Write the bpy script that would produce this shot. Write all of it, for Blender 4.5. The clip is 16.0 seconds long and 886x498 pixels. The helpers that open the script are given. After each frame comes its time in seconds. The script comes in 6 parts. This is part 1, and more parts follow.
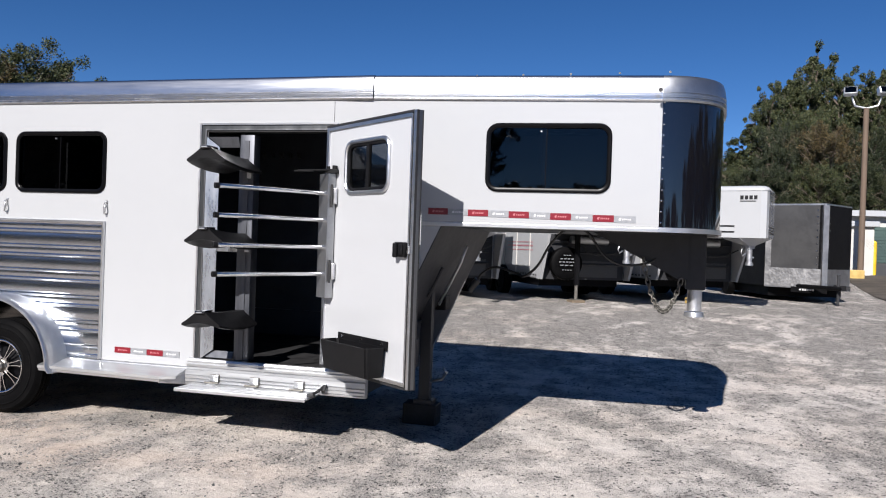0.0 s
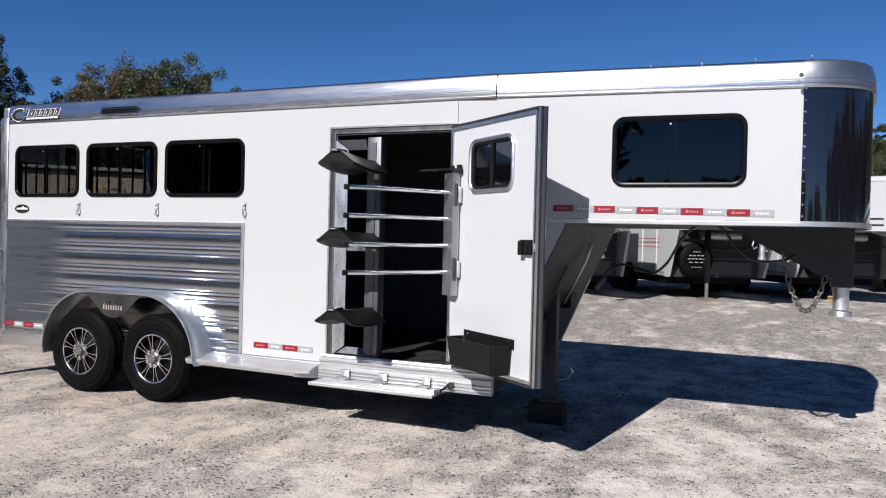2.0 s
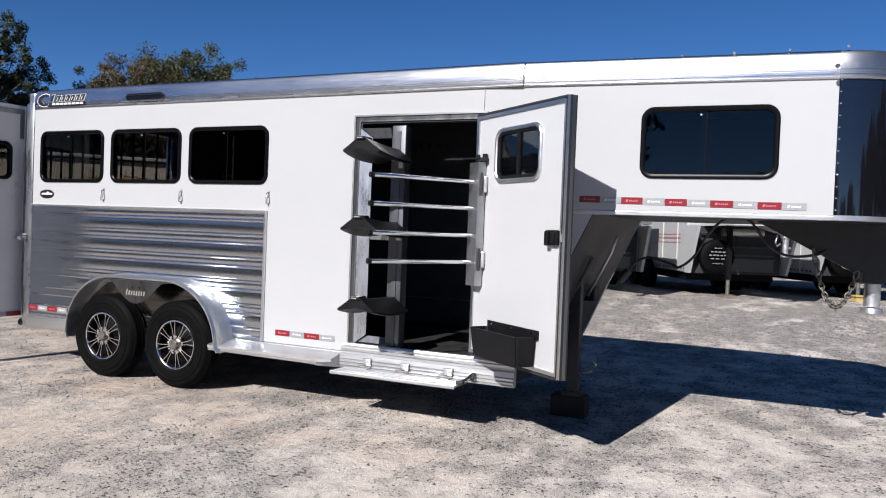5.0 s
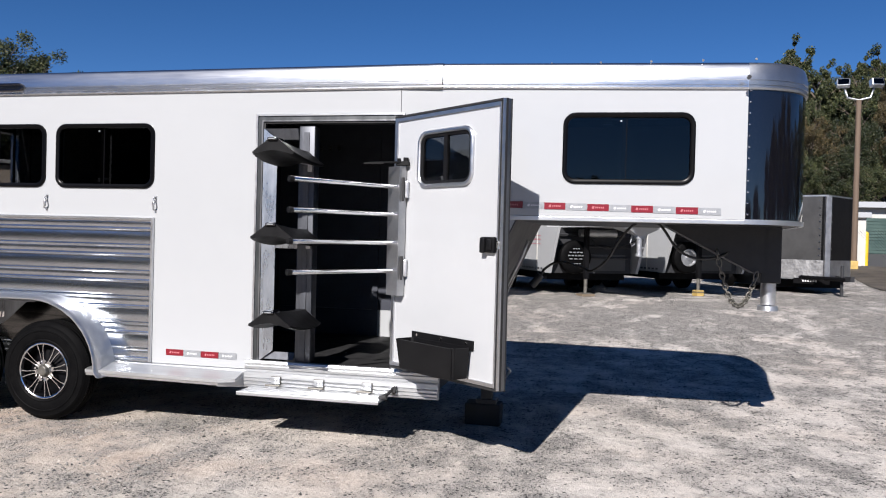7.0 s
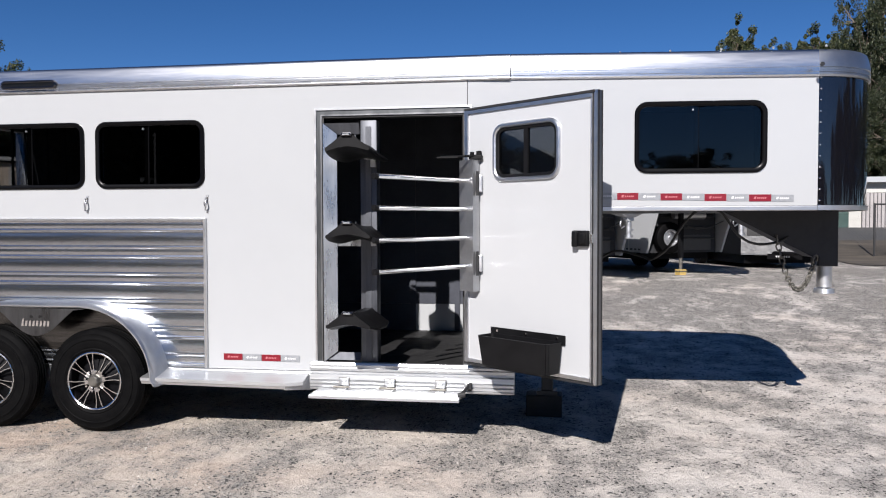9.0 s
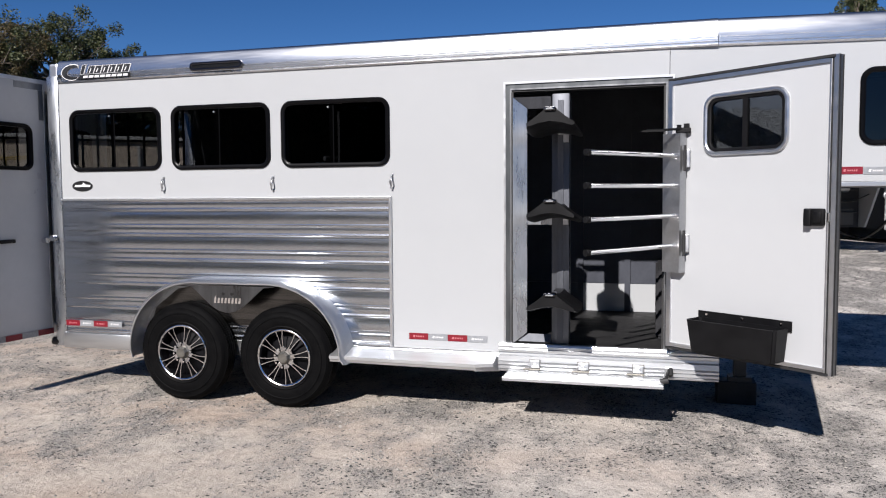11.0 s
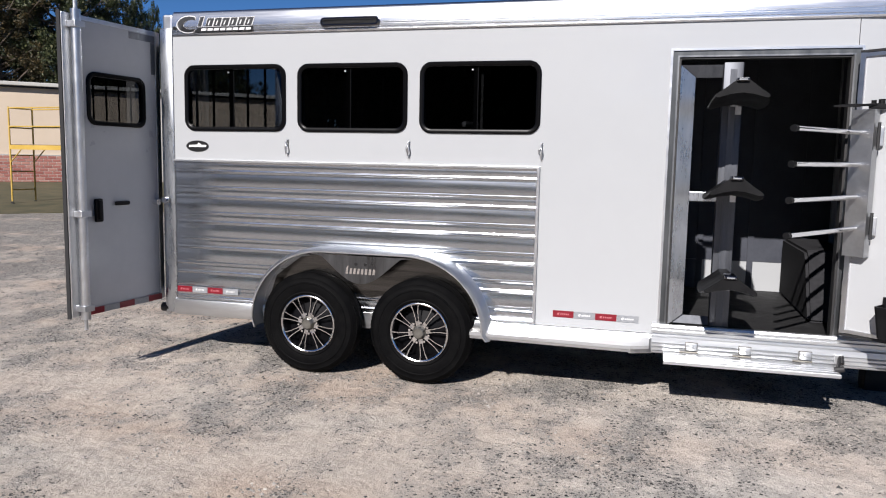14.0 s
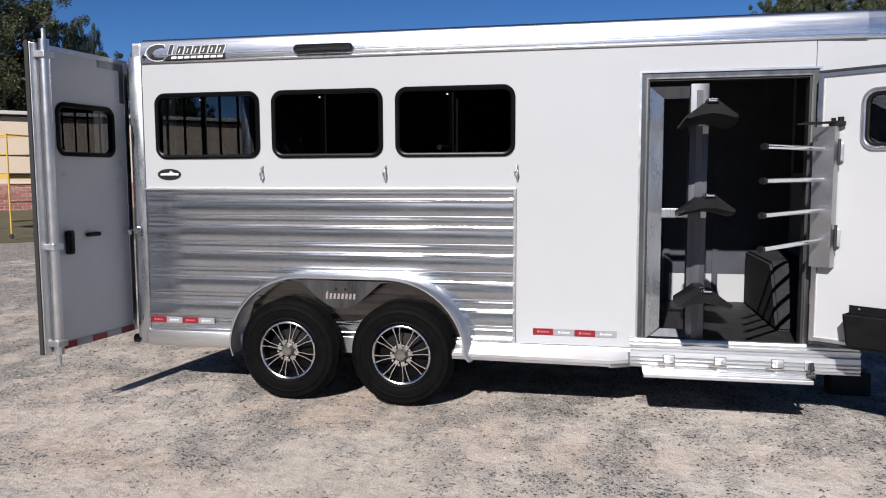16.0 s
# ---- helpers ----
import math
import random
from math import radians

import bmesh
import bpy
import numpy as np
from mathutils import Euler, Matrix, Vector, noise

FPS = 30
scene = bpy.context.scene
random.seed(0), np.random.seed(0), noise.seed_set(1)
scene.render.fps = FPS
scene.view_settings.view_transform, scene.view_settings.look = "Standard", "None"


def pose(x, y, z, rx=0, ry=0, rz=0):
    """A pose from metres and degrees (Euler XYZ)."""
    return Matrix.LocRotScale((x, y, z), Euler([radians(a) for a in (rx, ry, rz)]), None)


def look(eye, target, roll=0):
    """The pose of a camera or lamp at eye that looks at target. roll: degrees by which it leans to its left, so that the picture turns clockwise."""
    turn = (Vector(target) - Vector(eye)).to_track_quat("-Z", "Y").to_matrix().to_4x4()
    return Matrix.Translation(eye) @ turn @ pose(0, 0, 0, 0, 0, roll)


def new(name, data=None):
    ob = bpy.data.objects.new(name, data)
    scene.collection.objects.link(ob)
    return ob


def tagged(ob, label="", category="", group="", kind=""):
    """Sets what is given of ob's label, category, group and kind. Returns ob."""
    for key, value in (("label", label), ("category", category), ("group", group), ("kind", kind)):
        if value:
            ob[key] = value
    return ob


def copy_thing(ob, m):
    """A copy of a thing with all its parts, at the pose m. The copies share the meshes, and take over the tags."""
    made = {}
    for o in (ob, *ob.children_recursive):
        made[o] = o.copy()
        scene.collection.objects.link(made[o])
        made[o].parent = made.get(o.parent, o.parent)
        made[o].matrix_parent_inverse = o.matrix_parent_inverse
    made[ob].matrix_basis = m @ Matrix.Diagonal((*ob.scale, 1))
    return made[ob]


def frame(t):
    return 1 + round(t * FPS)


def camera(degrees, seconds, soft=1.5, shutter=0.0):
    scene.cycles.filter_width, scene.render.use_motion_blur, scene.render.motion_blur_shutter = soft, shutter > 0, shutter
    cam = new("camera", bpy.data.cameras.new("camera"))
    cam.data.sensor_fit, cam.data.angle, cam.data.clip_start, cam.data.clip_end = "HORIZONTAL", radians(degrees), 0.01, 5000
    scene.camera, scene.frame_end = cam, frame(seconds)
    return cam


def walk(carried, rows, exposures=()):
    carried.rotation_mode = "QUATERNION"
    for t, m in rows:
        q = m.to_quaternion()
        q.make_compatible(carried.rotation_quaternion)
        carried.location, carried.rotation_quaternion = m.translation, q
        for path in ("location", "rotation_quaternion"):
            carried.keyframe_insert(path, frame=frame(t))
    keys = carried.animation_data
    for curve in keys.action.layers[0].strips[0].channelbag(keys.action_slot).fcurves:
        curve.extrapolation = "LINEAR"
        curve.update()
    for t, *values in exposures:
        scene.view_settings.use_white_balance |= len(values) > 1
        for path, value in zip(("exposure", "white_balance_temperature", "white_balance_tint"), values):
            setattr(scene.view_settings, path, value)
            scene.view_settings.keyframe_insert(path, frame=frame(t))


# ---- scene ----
cam = camera(60.3, 16.0, soft=1.1)

PATH = [
    (0, (-0.096, -0.069, 1.462), (-0.583, 1.871, 1.452), 2.0),
    (0.5, (-0.103, -0.084, 1.465), (-0.648, 1.841, 1.449), 1.8),
    (1, (-0.117, -0.079, 1.461), (-0.741, 1.821, 1.442), 1.6),
    (1.5, (-0.124, -0.074, 1.459), (-0.829, 1.797, 1.437), 1.5),
    (2, (-0.121, -0.079, 1.459), (-0.907, 1.76, 1.435), 1.4),
    (2.5, (-0.129, -0.081, 1.461), (-0.98, 1.729, 1.431), 1.2),
    (3, (-0.132, -0.07, 1.459), (-1.048, 1.708, 1.421), 1.1),
    (3.2, (-0.12, -0.068, 1.437), (-1.061, 1.696, 1.402), 1.2),
    (5.3, (-0.23, -0.064, 1.425), (-1.001, 1.781, 1.382), 2.3),
    (5.5, (-0.29, -0.077, 1.424), (-1.018, 1.786, 1.38), 2.3),
    (6, (-0.462, -0.069, 1.428), (-1.065, 1.838, 1.386), 2.3),
    (6.5, (-0.605, -0.054, 1.419), (-1.107, 1.882, 1.386), 2.0),
    (7, (-0.799, -0.025, 1.445), (-1.227, 1.929, 1.422), 1.5),
    (7.5, (-0.997, -0.012, 1.454), (-1.362, 1.955, 1.439), 0.9),
    (8, (-1.266, -0.083, 1.466), (-1.573, 1.893, 1.447), 0.4),
    (8.2, (-1.353, -0.117, 1.472), (-1.636, 1.862, 1.448), 0.2),
    (10.3, (-2.106, -0.062, 1.554), (-2.52, 1.89, 1.429), -0.7),
    (10.5, (-2.187, -0.075, 1.552), (-2.636, 1.87, 1.424), -0.6),
    (11, (-2.353, -0.071, 1.538), (-2.884, 1.852, 1.407), -0.4),
    (11.5, (-2.535, -0.053, 1.56), (-3.13, 1.852, 1.422), -0.2),
    (12, (-2.723, -0.072, 1.559), (-3.343, 1.823, 1.41), 0.3),
    (12.5, (-2.938, -0.138, 1.589), (-3.555, 1.756, 1.422), 0.6),
    (13, (-3.115, -0.132, 1.581), (-3.709, 1.767, 1.383), 0.9),
    (13.5, (-3.34, -0.091, 1.593), (-3.893, 1.818, 1.369), 1.0),
    (14, (-3.438, -0.087, 1.598), (-3.956, 1.83, 1.364), 1.1),
    (14.5, (-3.456, -0.092, 1.596), (-3.948, 1.833, 1.366), 1.0),
    (15, (-3.471, -0.098, 1.594), (-3.941, 1.834, 1.38), 0.7),
    (15.5, (-3.537, -0.131, 1.624), (-3.97, 1.811, 1.42), 0.3),
    (16, (-3.62, -0.182, 1.633), (-4.015, 1.769, 1.446), -0.2),
]
walk(cam, [(t, look(eye, target, roll)) for t, eye, target, roll in PATH], [(0.0, 0.86, 6400, 12), (8.0, 0.86, 6400, 12), (10.5, 0.68, 6400, 12)])

# ---------- world, sun, exposure ----------
world = bpy.data.worlds.new("sky")
scene.world = world
world.use_nodes = True
wn = world.node_tree.nodes
sky = wn.new("ShaderNodeTexSky")
sky.sky_type = "NISHITA"
sky.sun_disc = False
sky.sun_elevation = radians(34.8)
sky.sun_rotation = radians(187.9)
sky.air_density, sky.dust_density, sky.ozone_density = 0.60, 0.0, 1.2
sky.altitude = 1800
wn["Background"].inputs["Strength"].default_value = 0.057
deep = wn.new("ShaderNodeHueSaturation")   # a clear, deep blue autumn sky
deep.inputs["Saturation"].default_value, deep.inputs["Hue"].default_value = 1.30, 0.505
world.node_tree.links.new(sky.outputs["Color"], deep.inputs["Color"])
world.node_tree.links.new(deep.outputs["Color"], wn["Background"].inputs["Color"])

sun_data = bpy.data.lights.new("sun", "SUN")
sun_data.energy, sun_data.angle, sun_data.color = 5.0, radians(0.5), (1.0, 0.955, 0.90)
sun = new("sun", sun_data)
sun.matrix_world = look((-1.97, -14.25, 10.0), (0, 0, 0))


# ---------- materials ----------
def material(name, color=(0.5, 0.5, 0.5), rough=0.5, metal=0.0, spec=0.5, coat=0.0):
    m = bpy.data.materials.new(name)
    m.use_nodes = True
    b = m.node_tree.nodes["Principled BSDF"]
    b.inputs["Base Color"].default_value = (*color, 1)
    b.inputs["Roughness"].default_value = rough
    b.inputs["Metallic"].default_value = metal
    b.inputs["Specular IOR Level"].default_value = spec
    b.inputs["Coat Weight"].default_value = coat
    b.inputs["Coat Roughness"].default_value = 0.05
    return m


def node(m, kind, **values):
    n = m.node_tree.nodes.new(kind)
    for k, v in values.items():
        n.inputs[k].default_value = v
    return n


def link(m, a, b):
    m.node_tree.links.new(a, b)


def coords(m, scale=(1, 1, 1)):
    tc = node(m, "ShaderNodeTexCoord")
    mp = node(m, "ShaderNodeMapping", Scale=scale)
    link(m, tc.outputs["Object"], mp.inputs["Vector"])
    return mp.outputs["Vector"]


def ramp(m, fac, stops):
    r = node(m, "ShaderNodeValToRGB")
    r.color_ramp.elements[0].position, r.color_ramp.elements[0].color = stops[0][0], (*stops[0][1], 1)
    r.color_ramp.elements[1].position, r.color_ramp.elements[1].color = stops[-1][0], (*stops[-1][1], 1)
    for p, c in stops[1:-1]:
        e = r.color_ramp.elements.new(p)
        e.color = (*c, 1)
    link(m, fac, r.inputs["Fac"])
    return r.outputs["Color"]


def mixed(m, fac, a, b, blend="MIX"):
    n = m.node_tree.nodes.new("ShaderNodeMix")
    n.data_type, n.blend_type = "RGBA", blend
    for s, v in (("Factor", fac), ("A", a), ("B", b)):
        i = [x for x in n.inputs if x.name == s and (x.type == "RGBA" or (s == "Factor" and x.type == "VALUE"))][0]
        if hasattr(v, "is_linked"):
            link(m, v, i)
        else:
            i.default_value = v if s == "Factor" else (*v, 1)
    return [o for o in n.outputs if o.type == "RGBA"][0]


def bumped(m, height, strength=0.3, dist=0.01):
    bp = node(m, "ShaderNodeBump", Strength=strength, Distance=dist)
    link(m, height, bp.inputs["Height"])
    link(m, bp.outputs["Normal"], m.node_tree.nodes["Principled BSDF"].inputs["Normal"])
    return bp


def worn(m, scale, a, b, rough=None, stretch=(1, 1, 1), bump=0.0):
    """Noise at two scales between two tones, with matching gloss changes."""
    v = coords(m, stretch)
    n1, n2 = node(m, "ShaderNodeTexNoise", Scale=scale, Detail=6.0), node(m, "ShaderNodeTexNoise", Scale=scale * 9, Detail=3.0)
    link(m, v, n1.inputs["Vector"]), link(m, v, n2.inputs["Vector"])
    add = node(m, "ShaderNodeMath")
    add.operation = "MULTIPLY_ADD"
    add.inputs[1].default_value = 0.4
    link(m, n2.outputs["Fac"], add.inputs[0]), link(m, n1.outputs["Fac"], add.inputs[2])
    p = m.node_tree.nodes["Principled BSDF"]
    link(m, ramp(m, add.outputs[0], [(0.45, a), (0.95, b)]), p.inputs["Base Color"])
    if rough:
        mr = node(m, "ShaderNodeMapRange")
        mr.inputs["From Min"].default_value, mr.inputs["From Max"].default_value = 0.45, 0.95
        mr.inputs["To Min"].default_value, mr.inputs["To Max"].default_value = rough
        link(m, add.outputs[0], mr.inputs["Value"]), link(m, mr.outputs[0], p.inputs["Roughness"])
    if bump:
        bumped(m, add.outputs[0], bump, 0.004)
    return m


WHITE = worn(material("white_painted_aluminium", rough=0.22, coat=0.3), 1.2, (0.328, 0.337, 0.349), (0.337, 0.346, 0.358), (0.22, 0.26))
ALU = worn(material("brushed_aluminium", metal=1.0), 3.0, (0.55, 0.56, 0.58), (0.63, 0.64, 0.655), (0.29, 0.38), (0.6, 6, 6))
SATIN = worn(material("satin_rack_aluminium", metal=0.92), 6.0, (0.33, 0.335, 0.345), (0.44, 0.445, 0.455), (0.28, 0.38))
NOSECAST = worn(material("cast_nose_aluminium", metal=0.95), 9.0, (0.36, 0.37, 0.385), (0.44, 0.45, 0.465), (0.28, 0.34))
RAIL = worn(material("mill_finish_aluminium", metal=1.0), 2.0, (0.54, 0.55, 0.57), (0.66, 0.67, 0.69), (0.21, 0.29), (0.3, 5, 5))
MILL = worn(material("satin_mill_aluminium", metal=0.8), 3.0, (0.46, 0.47, 0.485), (0.58, 0.59, 0.605), (0.28, 0.42), (0.4, 6, 6))
RACKALU = worn(material("scuffed_rack_aluminium", metal=0.95), 4.0, (0.34, 0.36, 0.39), (0.50, 0.52, 0.55), (0.22, 0.36), (5, 5, 0.8))
POSTALU = worn(material("grey_post_aluminium", metal=0.7), 5.0, (0.06, 0.064, 0.074), (0.11, 0.115, 0.13), (0.42, 0.55), (5, 5, 0.6))
# dark streaks paint the shade in the wheel well; the rail vent shares the tone
WELL = worn(material("well_shade_and_vent_aluminium", metal=1.0), 3.0, (0.035, 0.034, 0.033), (0.16, 0.155, 0.15), (0.14, 0.26), (0.25, 9, 9))
SPOKE = worn(material("machined_alloy", metal=1.0), 8, (0.55, 0.55, 0.56), (0.74, 0.74, 0.75), (0.10, 0.20))
HUB = worn(material("dull_hub_metal", metal=0.8), 18, (0.13, 0.125, 0.11), (0.24, 0.23, 0.21), (0.28, 0.42))
POLISHED = worn(material("bright_aluminium_cladding", metal=1.0), 0.9, (0.42, 0.445, 0.485), (0.58, 0.605, 0.645), (0.15, 0.25), (0.22, 6, 6))
CHROME = material("machined_metal", (0.75, 0.75, 0.76), 0.12, 1.0)
STEEL = worn(material("galvanised_steel", metal=0.9), 14, (0.42, 0.43, 0.45), (0.6, 0.61, 0.63), (0.3, 0.5))
CHAIN = worn(material("dull_chain_steel", metal=0.7), 20, (0.10, 0.095, 0.085), (0.2, 0.19, 0.17), (0.45, 0.65))
GREYDOOR = worn(material("grey_satin_door_skin", spec=0.5), 1.5, (0.34, 0.35, 0.365), (0.39, 0.40, 0.415), (0.25, 0.38))
CHARCOAL = worn(material("charcoal_paint", spec=0.2), 2.5, (0.022, 0.0225, 0.025), (0.034, 0.035, 0.038), (0.40, 0.55))
BLACKGLOSS = material("black_gloss_panel", (0.004, 0.004, 0.006), 0.04, 0.0, 0.6, 0.8)
BLACKPLASTIC = worn(material("black_moulded_plastic", spec=0.16), 9, (0.003, 0.003, 0.0036), (0.0065, 0.0065, 0.0073), (0.42, 0.58), bump=0.1)
FRAMEDARK = worn(material("dark_frame_aluminium", metal=1.0), 3.0, (0.07, 0.075, 0.08), (0.11, 0.115, 0.12), (0.35, 0.5), (6, 6, 0.6))
LINING = worn(material("charcoal_wall_lining", spec=0.25), 5, (0.034, 0.037, 0.048), (0.052, 0.056, 0.070), (0.45, 0.6))
DOORWHITE = worn(material("white_door_skin", rough=0.2, coat=0.4), 1.0, (0.375, 0.384, 0.398), (0.386, 0.395, 0.409), (0.16, 0.22))
DARKALU = worn(material("dull_dark_aluminium", metal=1.0), 3.0, (0.16, 0.165, 0.175), (0.25, 0.255, 0.265), (0.3, 0.45), (6, 6, 0.6))
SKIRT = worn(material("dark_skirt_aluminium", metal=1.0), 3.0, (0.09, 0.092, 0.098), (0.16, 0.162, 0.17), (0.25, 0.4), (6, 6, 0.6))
GUARD = material("black_guard_bar", (0.0015, 0.0015, 0.002), 0.7, 0, 0.02)
FRAMEBLACK = material("black_window_frame", (0.002, 0.002, 0.0025), 0.3, 0, 0.12)
SEAL = material("black_rubber_seal", (0.012, 0.012, 0.013), 0.6)
TYRE = worn(material("tyre_rubber", spec=0.05), 12, (0.0014, 0.0014, 0.0018), (0.0036, 0.0036, 0.0038), (0.5, 0.7), bump=0.10)
RIMBLACK = material("black_painted_rim", (0.003, 0.003, 0.004), 0.55, 0, 0.1)
CARPET = worn(material("charcoal_wall_carpet", spec=0.1), 30, (0.016, 0.016, 0.018), (0.028, 0.028, 0.031), (0.8, 0.95), bump=0.3)
MAT = worn(material("black_rubber_mat", spec=0.2), 10, (0.010, 0.010, 0.011), (0.026, 0.026, 0.027), (0.5, 0.8), bump=0.3)
RED = material("red_reflector", (0.15, 0.0025, 0.011), 0.3, 0, 0.6, 0.3)
SILVER = worn(material("silver_reflector", metal=0.2), 60, (0.20, 0.21, 0.225), (0.27, 0.28, 0.295), (0.3, 0.4))
REDPRINT = material("pale_red_print", (0.36, 0.12, 0.13), 0.4)
BAR = material("pale_print", (0.55, 0.55, 0.56), 0.4)
BLACKPRINT = material("black_print", (0.008, 0.008, 0.009), 0.35)
CABLE = material("black_cable", (0.012, 0.012, 0.012), 0.5)
YELLOW = worn(material("yellow_paint"), 4, (0.50, 0.32, 0.012), (0.58, 0.40, 0.025), (0.4, 0.6))
SCAFFYELLOW = worn(material("faded_yellow_paint"), 4, (0.36, 0.225, 0.03), (0.47, 0.32, 0.075), (0.45, 0.65))
OLDYELLOW = worn(material("weathered_yellow_timber"), 6, (0.30, 0.20, 0.05), (0.46, 0.33, 0.12), (0.6, 0.8), bump=0.3)
BEIGE = worn(material("cream_metal_siding"), 0.6, (0.49, 0.40, 0.305), (0.52, 0.43, 0.335), (0.5, 0.7))
TRIM = worn(material("pale_trim_metal"), 1.5, (0.39, 0.38, 0.355), (0.45, 0.44, 0.41), (0.4, 0.6))
MORTAR = worn(material("mortar"), 8, (0.42, 0.38, 0.34), (0.52, 0.47, 0.42), (0.85, 0.95))
WOODBLOCK = worn(material("weathered_timber"), 6, (0.10, 0.075, 0.05), (0.18, 0.14, 0.10), (0.7, 0.9), (1, 8, 8), bump=0.3)
POLEWOOD = worn(material("brown_pole"), 3, (0.085, 0.06, 0.042), (0.13, 0.092, 0.066), (0.7, 0.9), (6, 6, 0.7), bump=0.3)
PALEDOOR = worn(material("pale_pink_grey_door"), 2, (0.27, 0.25, 0.25), (0.32, 0.30, 0.295), (0.4, 0.6))
GREENDOOR = worn(material("green_roll_up_door"), 2, (0.025, 0.05, 0.045), (0.04, 0.075, 0.065), (0.4, 0.6))
ASPHALT = worn(material("asphalt"), 1.2, (0.036, 0.037, 0.039), (0.056, 0.056, 0.057), (0.8, 0.95), bump=0.3)
GRASSM = worn(material("dry_grass"), 2.0, (0.030, 0.033, 0.014), (0.095, 0.078, 0.042), (0.8, 0.95), bump=0.6)
SOIL = worn(material("dark_weedy_soil"), 1.6, (0.018, 0.016, 0.012), (0.085, 0.07, 0.055), (0.85, 0.95), (0.6, 1.6, 1), bump=0.6)
BARK = worn(material("bark"), 3, (0.07, 0.055, 0.042), (0.15, 0.12, 0.095), (0.85, 0.95), (5, 5, 1), bump=0.6)
GREYSKIN = worn(material("grey_trailer_skin"), 1.3, (0.030, 0.030, 0.031), (0.048, 0.048, 0.049), (0.3, 0.45))
BLACKSKIN = worn(material("black_trailer_skin", spec=0.08), 1.3, (0.003, 0.003, 0.0035), (0.006, 0.006, 0.007), (0.4, 0.55))
PINKRED = material("faded_red_stripe", (0.26, 0.10, 0.12), 0.4)
DIAMOND = worn(material("diamond_plate", metal=1.0), 6, (0.32, 0.32, 0.33), (0.5, 0.5, 0.51), (0.4, 0.5))
# raised pattern on the diamond plate
dv = coords(DIAMOND, (14, 14, 14))
dn = node(DIAMOND, "ShaderNodeTexVoronoi", Scale=1.0)
link(DIAMOND, dv, dn.inputs["Vector"])
bumped(DIAMOND, dn.outputs["Distance"], 0.35, 0.01)


def glass(name, tint):
    m = bpy.data.materials.new(name)
    m.use_nodes = True
    t = m.node_tree
    t.nodes.remove(t.nodes["Principled BSDF"])
    a, g, f, x = (t.nodes.new("ShaderNode" + k) for k in ("BsdfTransparent", "BsdfGlossy", "Fresnel", "MixShader"))
    a.inputs["Color"].default_value = (*tint, 1)
    g.inputs["Roughness"].default_value = 0.02
    f.inputs["IOR"].default_value = 1.5
    t.links.new(f.outputs[0], x.inputs[0]), t.links.new(a.outputs[0], x.inputs[1]), t.links.new(g.outputs[0], x.inputs[2])
    t.links.new(x.outputs[0], t.nodes["Material Output"].inputs["Surface"])
    return m


TINTED = glass("dark_tinted_glass", (0.12, 0.125, 0.135))
CLEAR = bpy.data.materials.new("clear_inner_glass_face")
CLEAR.use_nodes = True
ct = CLEAR.node_tree
ct.nodes.remove(ct.nodes["Principled BSDF"])
cn = ct.nodes.new("ShaderNodeBsdfTransparent")
ct.links.new(cn.outputs[0], ct.nodes["Material Output"].inputs["Surface"])


def glaze(ob, outward):
    """The outer face of a pane is tinted and shiny, the rest is clear; daylight passes."""
    ob.data.materials.append(CLEAR)
    for p in ob.data.polygons:
        if p.normal.dot(Vector(outward)) < 0.7:
            p.material_index = 1
    ob.visible_shadow = False
    return ob


DOORGLASS = glass("smoked_door_glass", (0.085, 0.092, 0.10))

# gravel yard: pale sandy fines, soft patches of scattered grey and black grit, single pebbles with relief
GRAVEL = material("gravel_yard", rough=0.92, spec=0.12)
gv = coords(GRAVEL)
gp = GRAVEL.node_tree.nodes["Principled BSDF"]


def yard_noise(scale, detail, rough, stretch=(1, 1, 1), shift=(0, 0, 0)):
    mp = node(GRAVEL, "ShaderNodeMapping", Scale=stretch, Location=shift)
    link(GRAVEL, gv, mp.inputs["Vector"])
    n = node(GRAVEL, "ShaderNodeTexNoise", Scale=scale, Detail=detail, Roughness=rough)
    link(GRAVEL, mp.outputs["Vector"], n.inputs["Vector"])
    return n.outputs["Fac"]


def madd(a, k, b):
    n = node(GRAVEL, "ShaderNodeMath")
    n.operation = "MULTIPLY_ADD"
    n.inputs[1].default_value = k
    link(GRAVEL, a, n.inputs[0])
    if hasattr(b, "is_linked"):
        link(GRAVEL, b, n.inputs[2])
    else:
        n.inputs[2].default_value = b
    return n.outputs[0]


def times(a, b):
    n = node(GRAVEL, "ShaderNodeMath")
    n.operation = "MULTIPLY"
    link(GRAVEL, a, n.inputs[0]), link(GRAVEL, b, n.inputs[1])
    return n.outputs[0]


def reach(value, lo, hi, to_lo, to_hi):
    n = node(GRAVEL, "ShaderNodeMapRange")
    for k, v in (("From Min", lo), ("From Max", hi), ("To Min", to_lo), ("To Max", to_hi)):
        n.inputs[k].default_value = v
    link(GRAVEL, value, n.inputs["Value"])
    return n.outputs[0]


broad = yard_noise(0.62, 4.0, 0.55, (1.15, 0.85, 1))
ragged = yard_noise(2.6, 6.0, 0.68, (1.2, 0.8, 1), (7, 3, 0))
mottle = yard_noise(9.0, 6.0, 0.65)
tone = yard_noise(0.7, 5.0, 0.5, (0.8, 1.25, 1), (2, 8, 0))
grain = yard_noise(190.0, 3.0, 0.7)
gx = node(GRAVEL, "ShaderNodeSeparateXYZ")
link(GRAVEL, gv, gx.inputs[0])
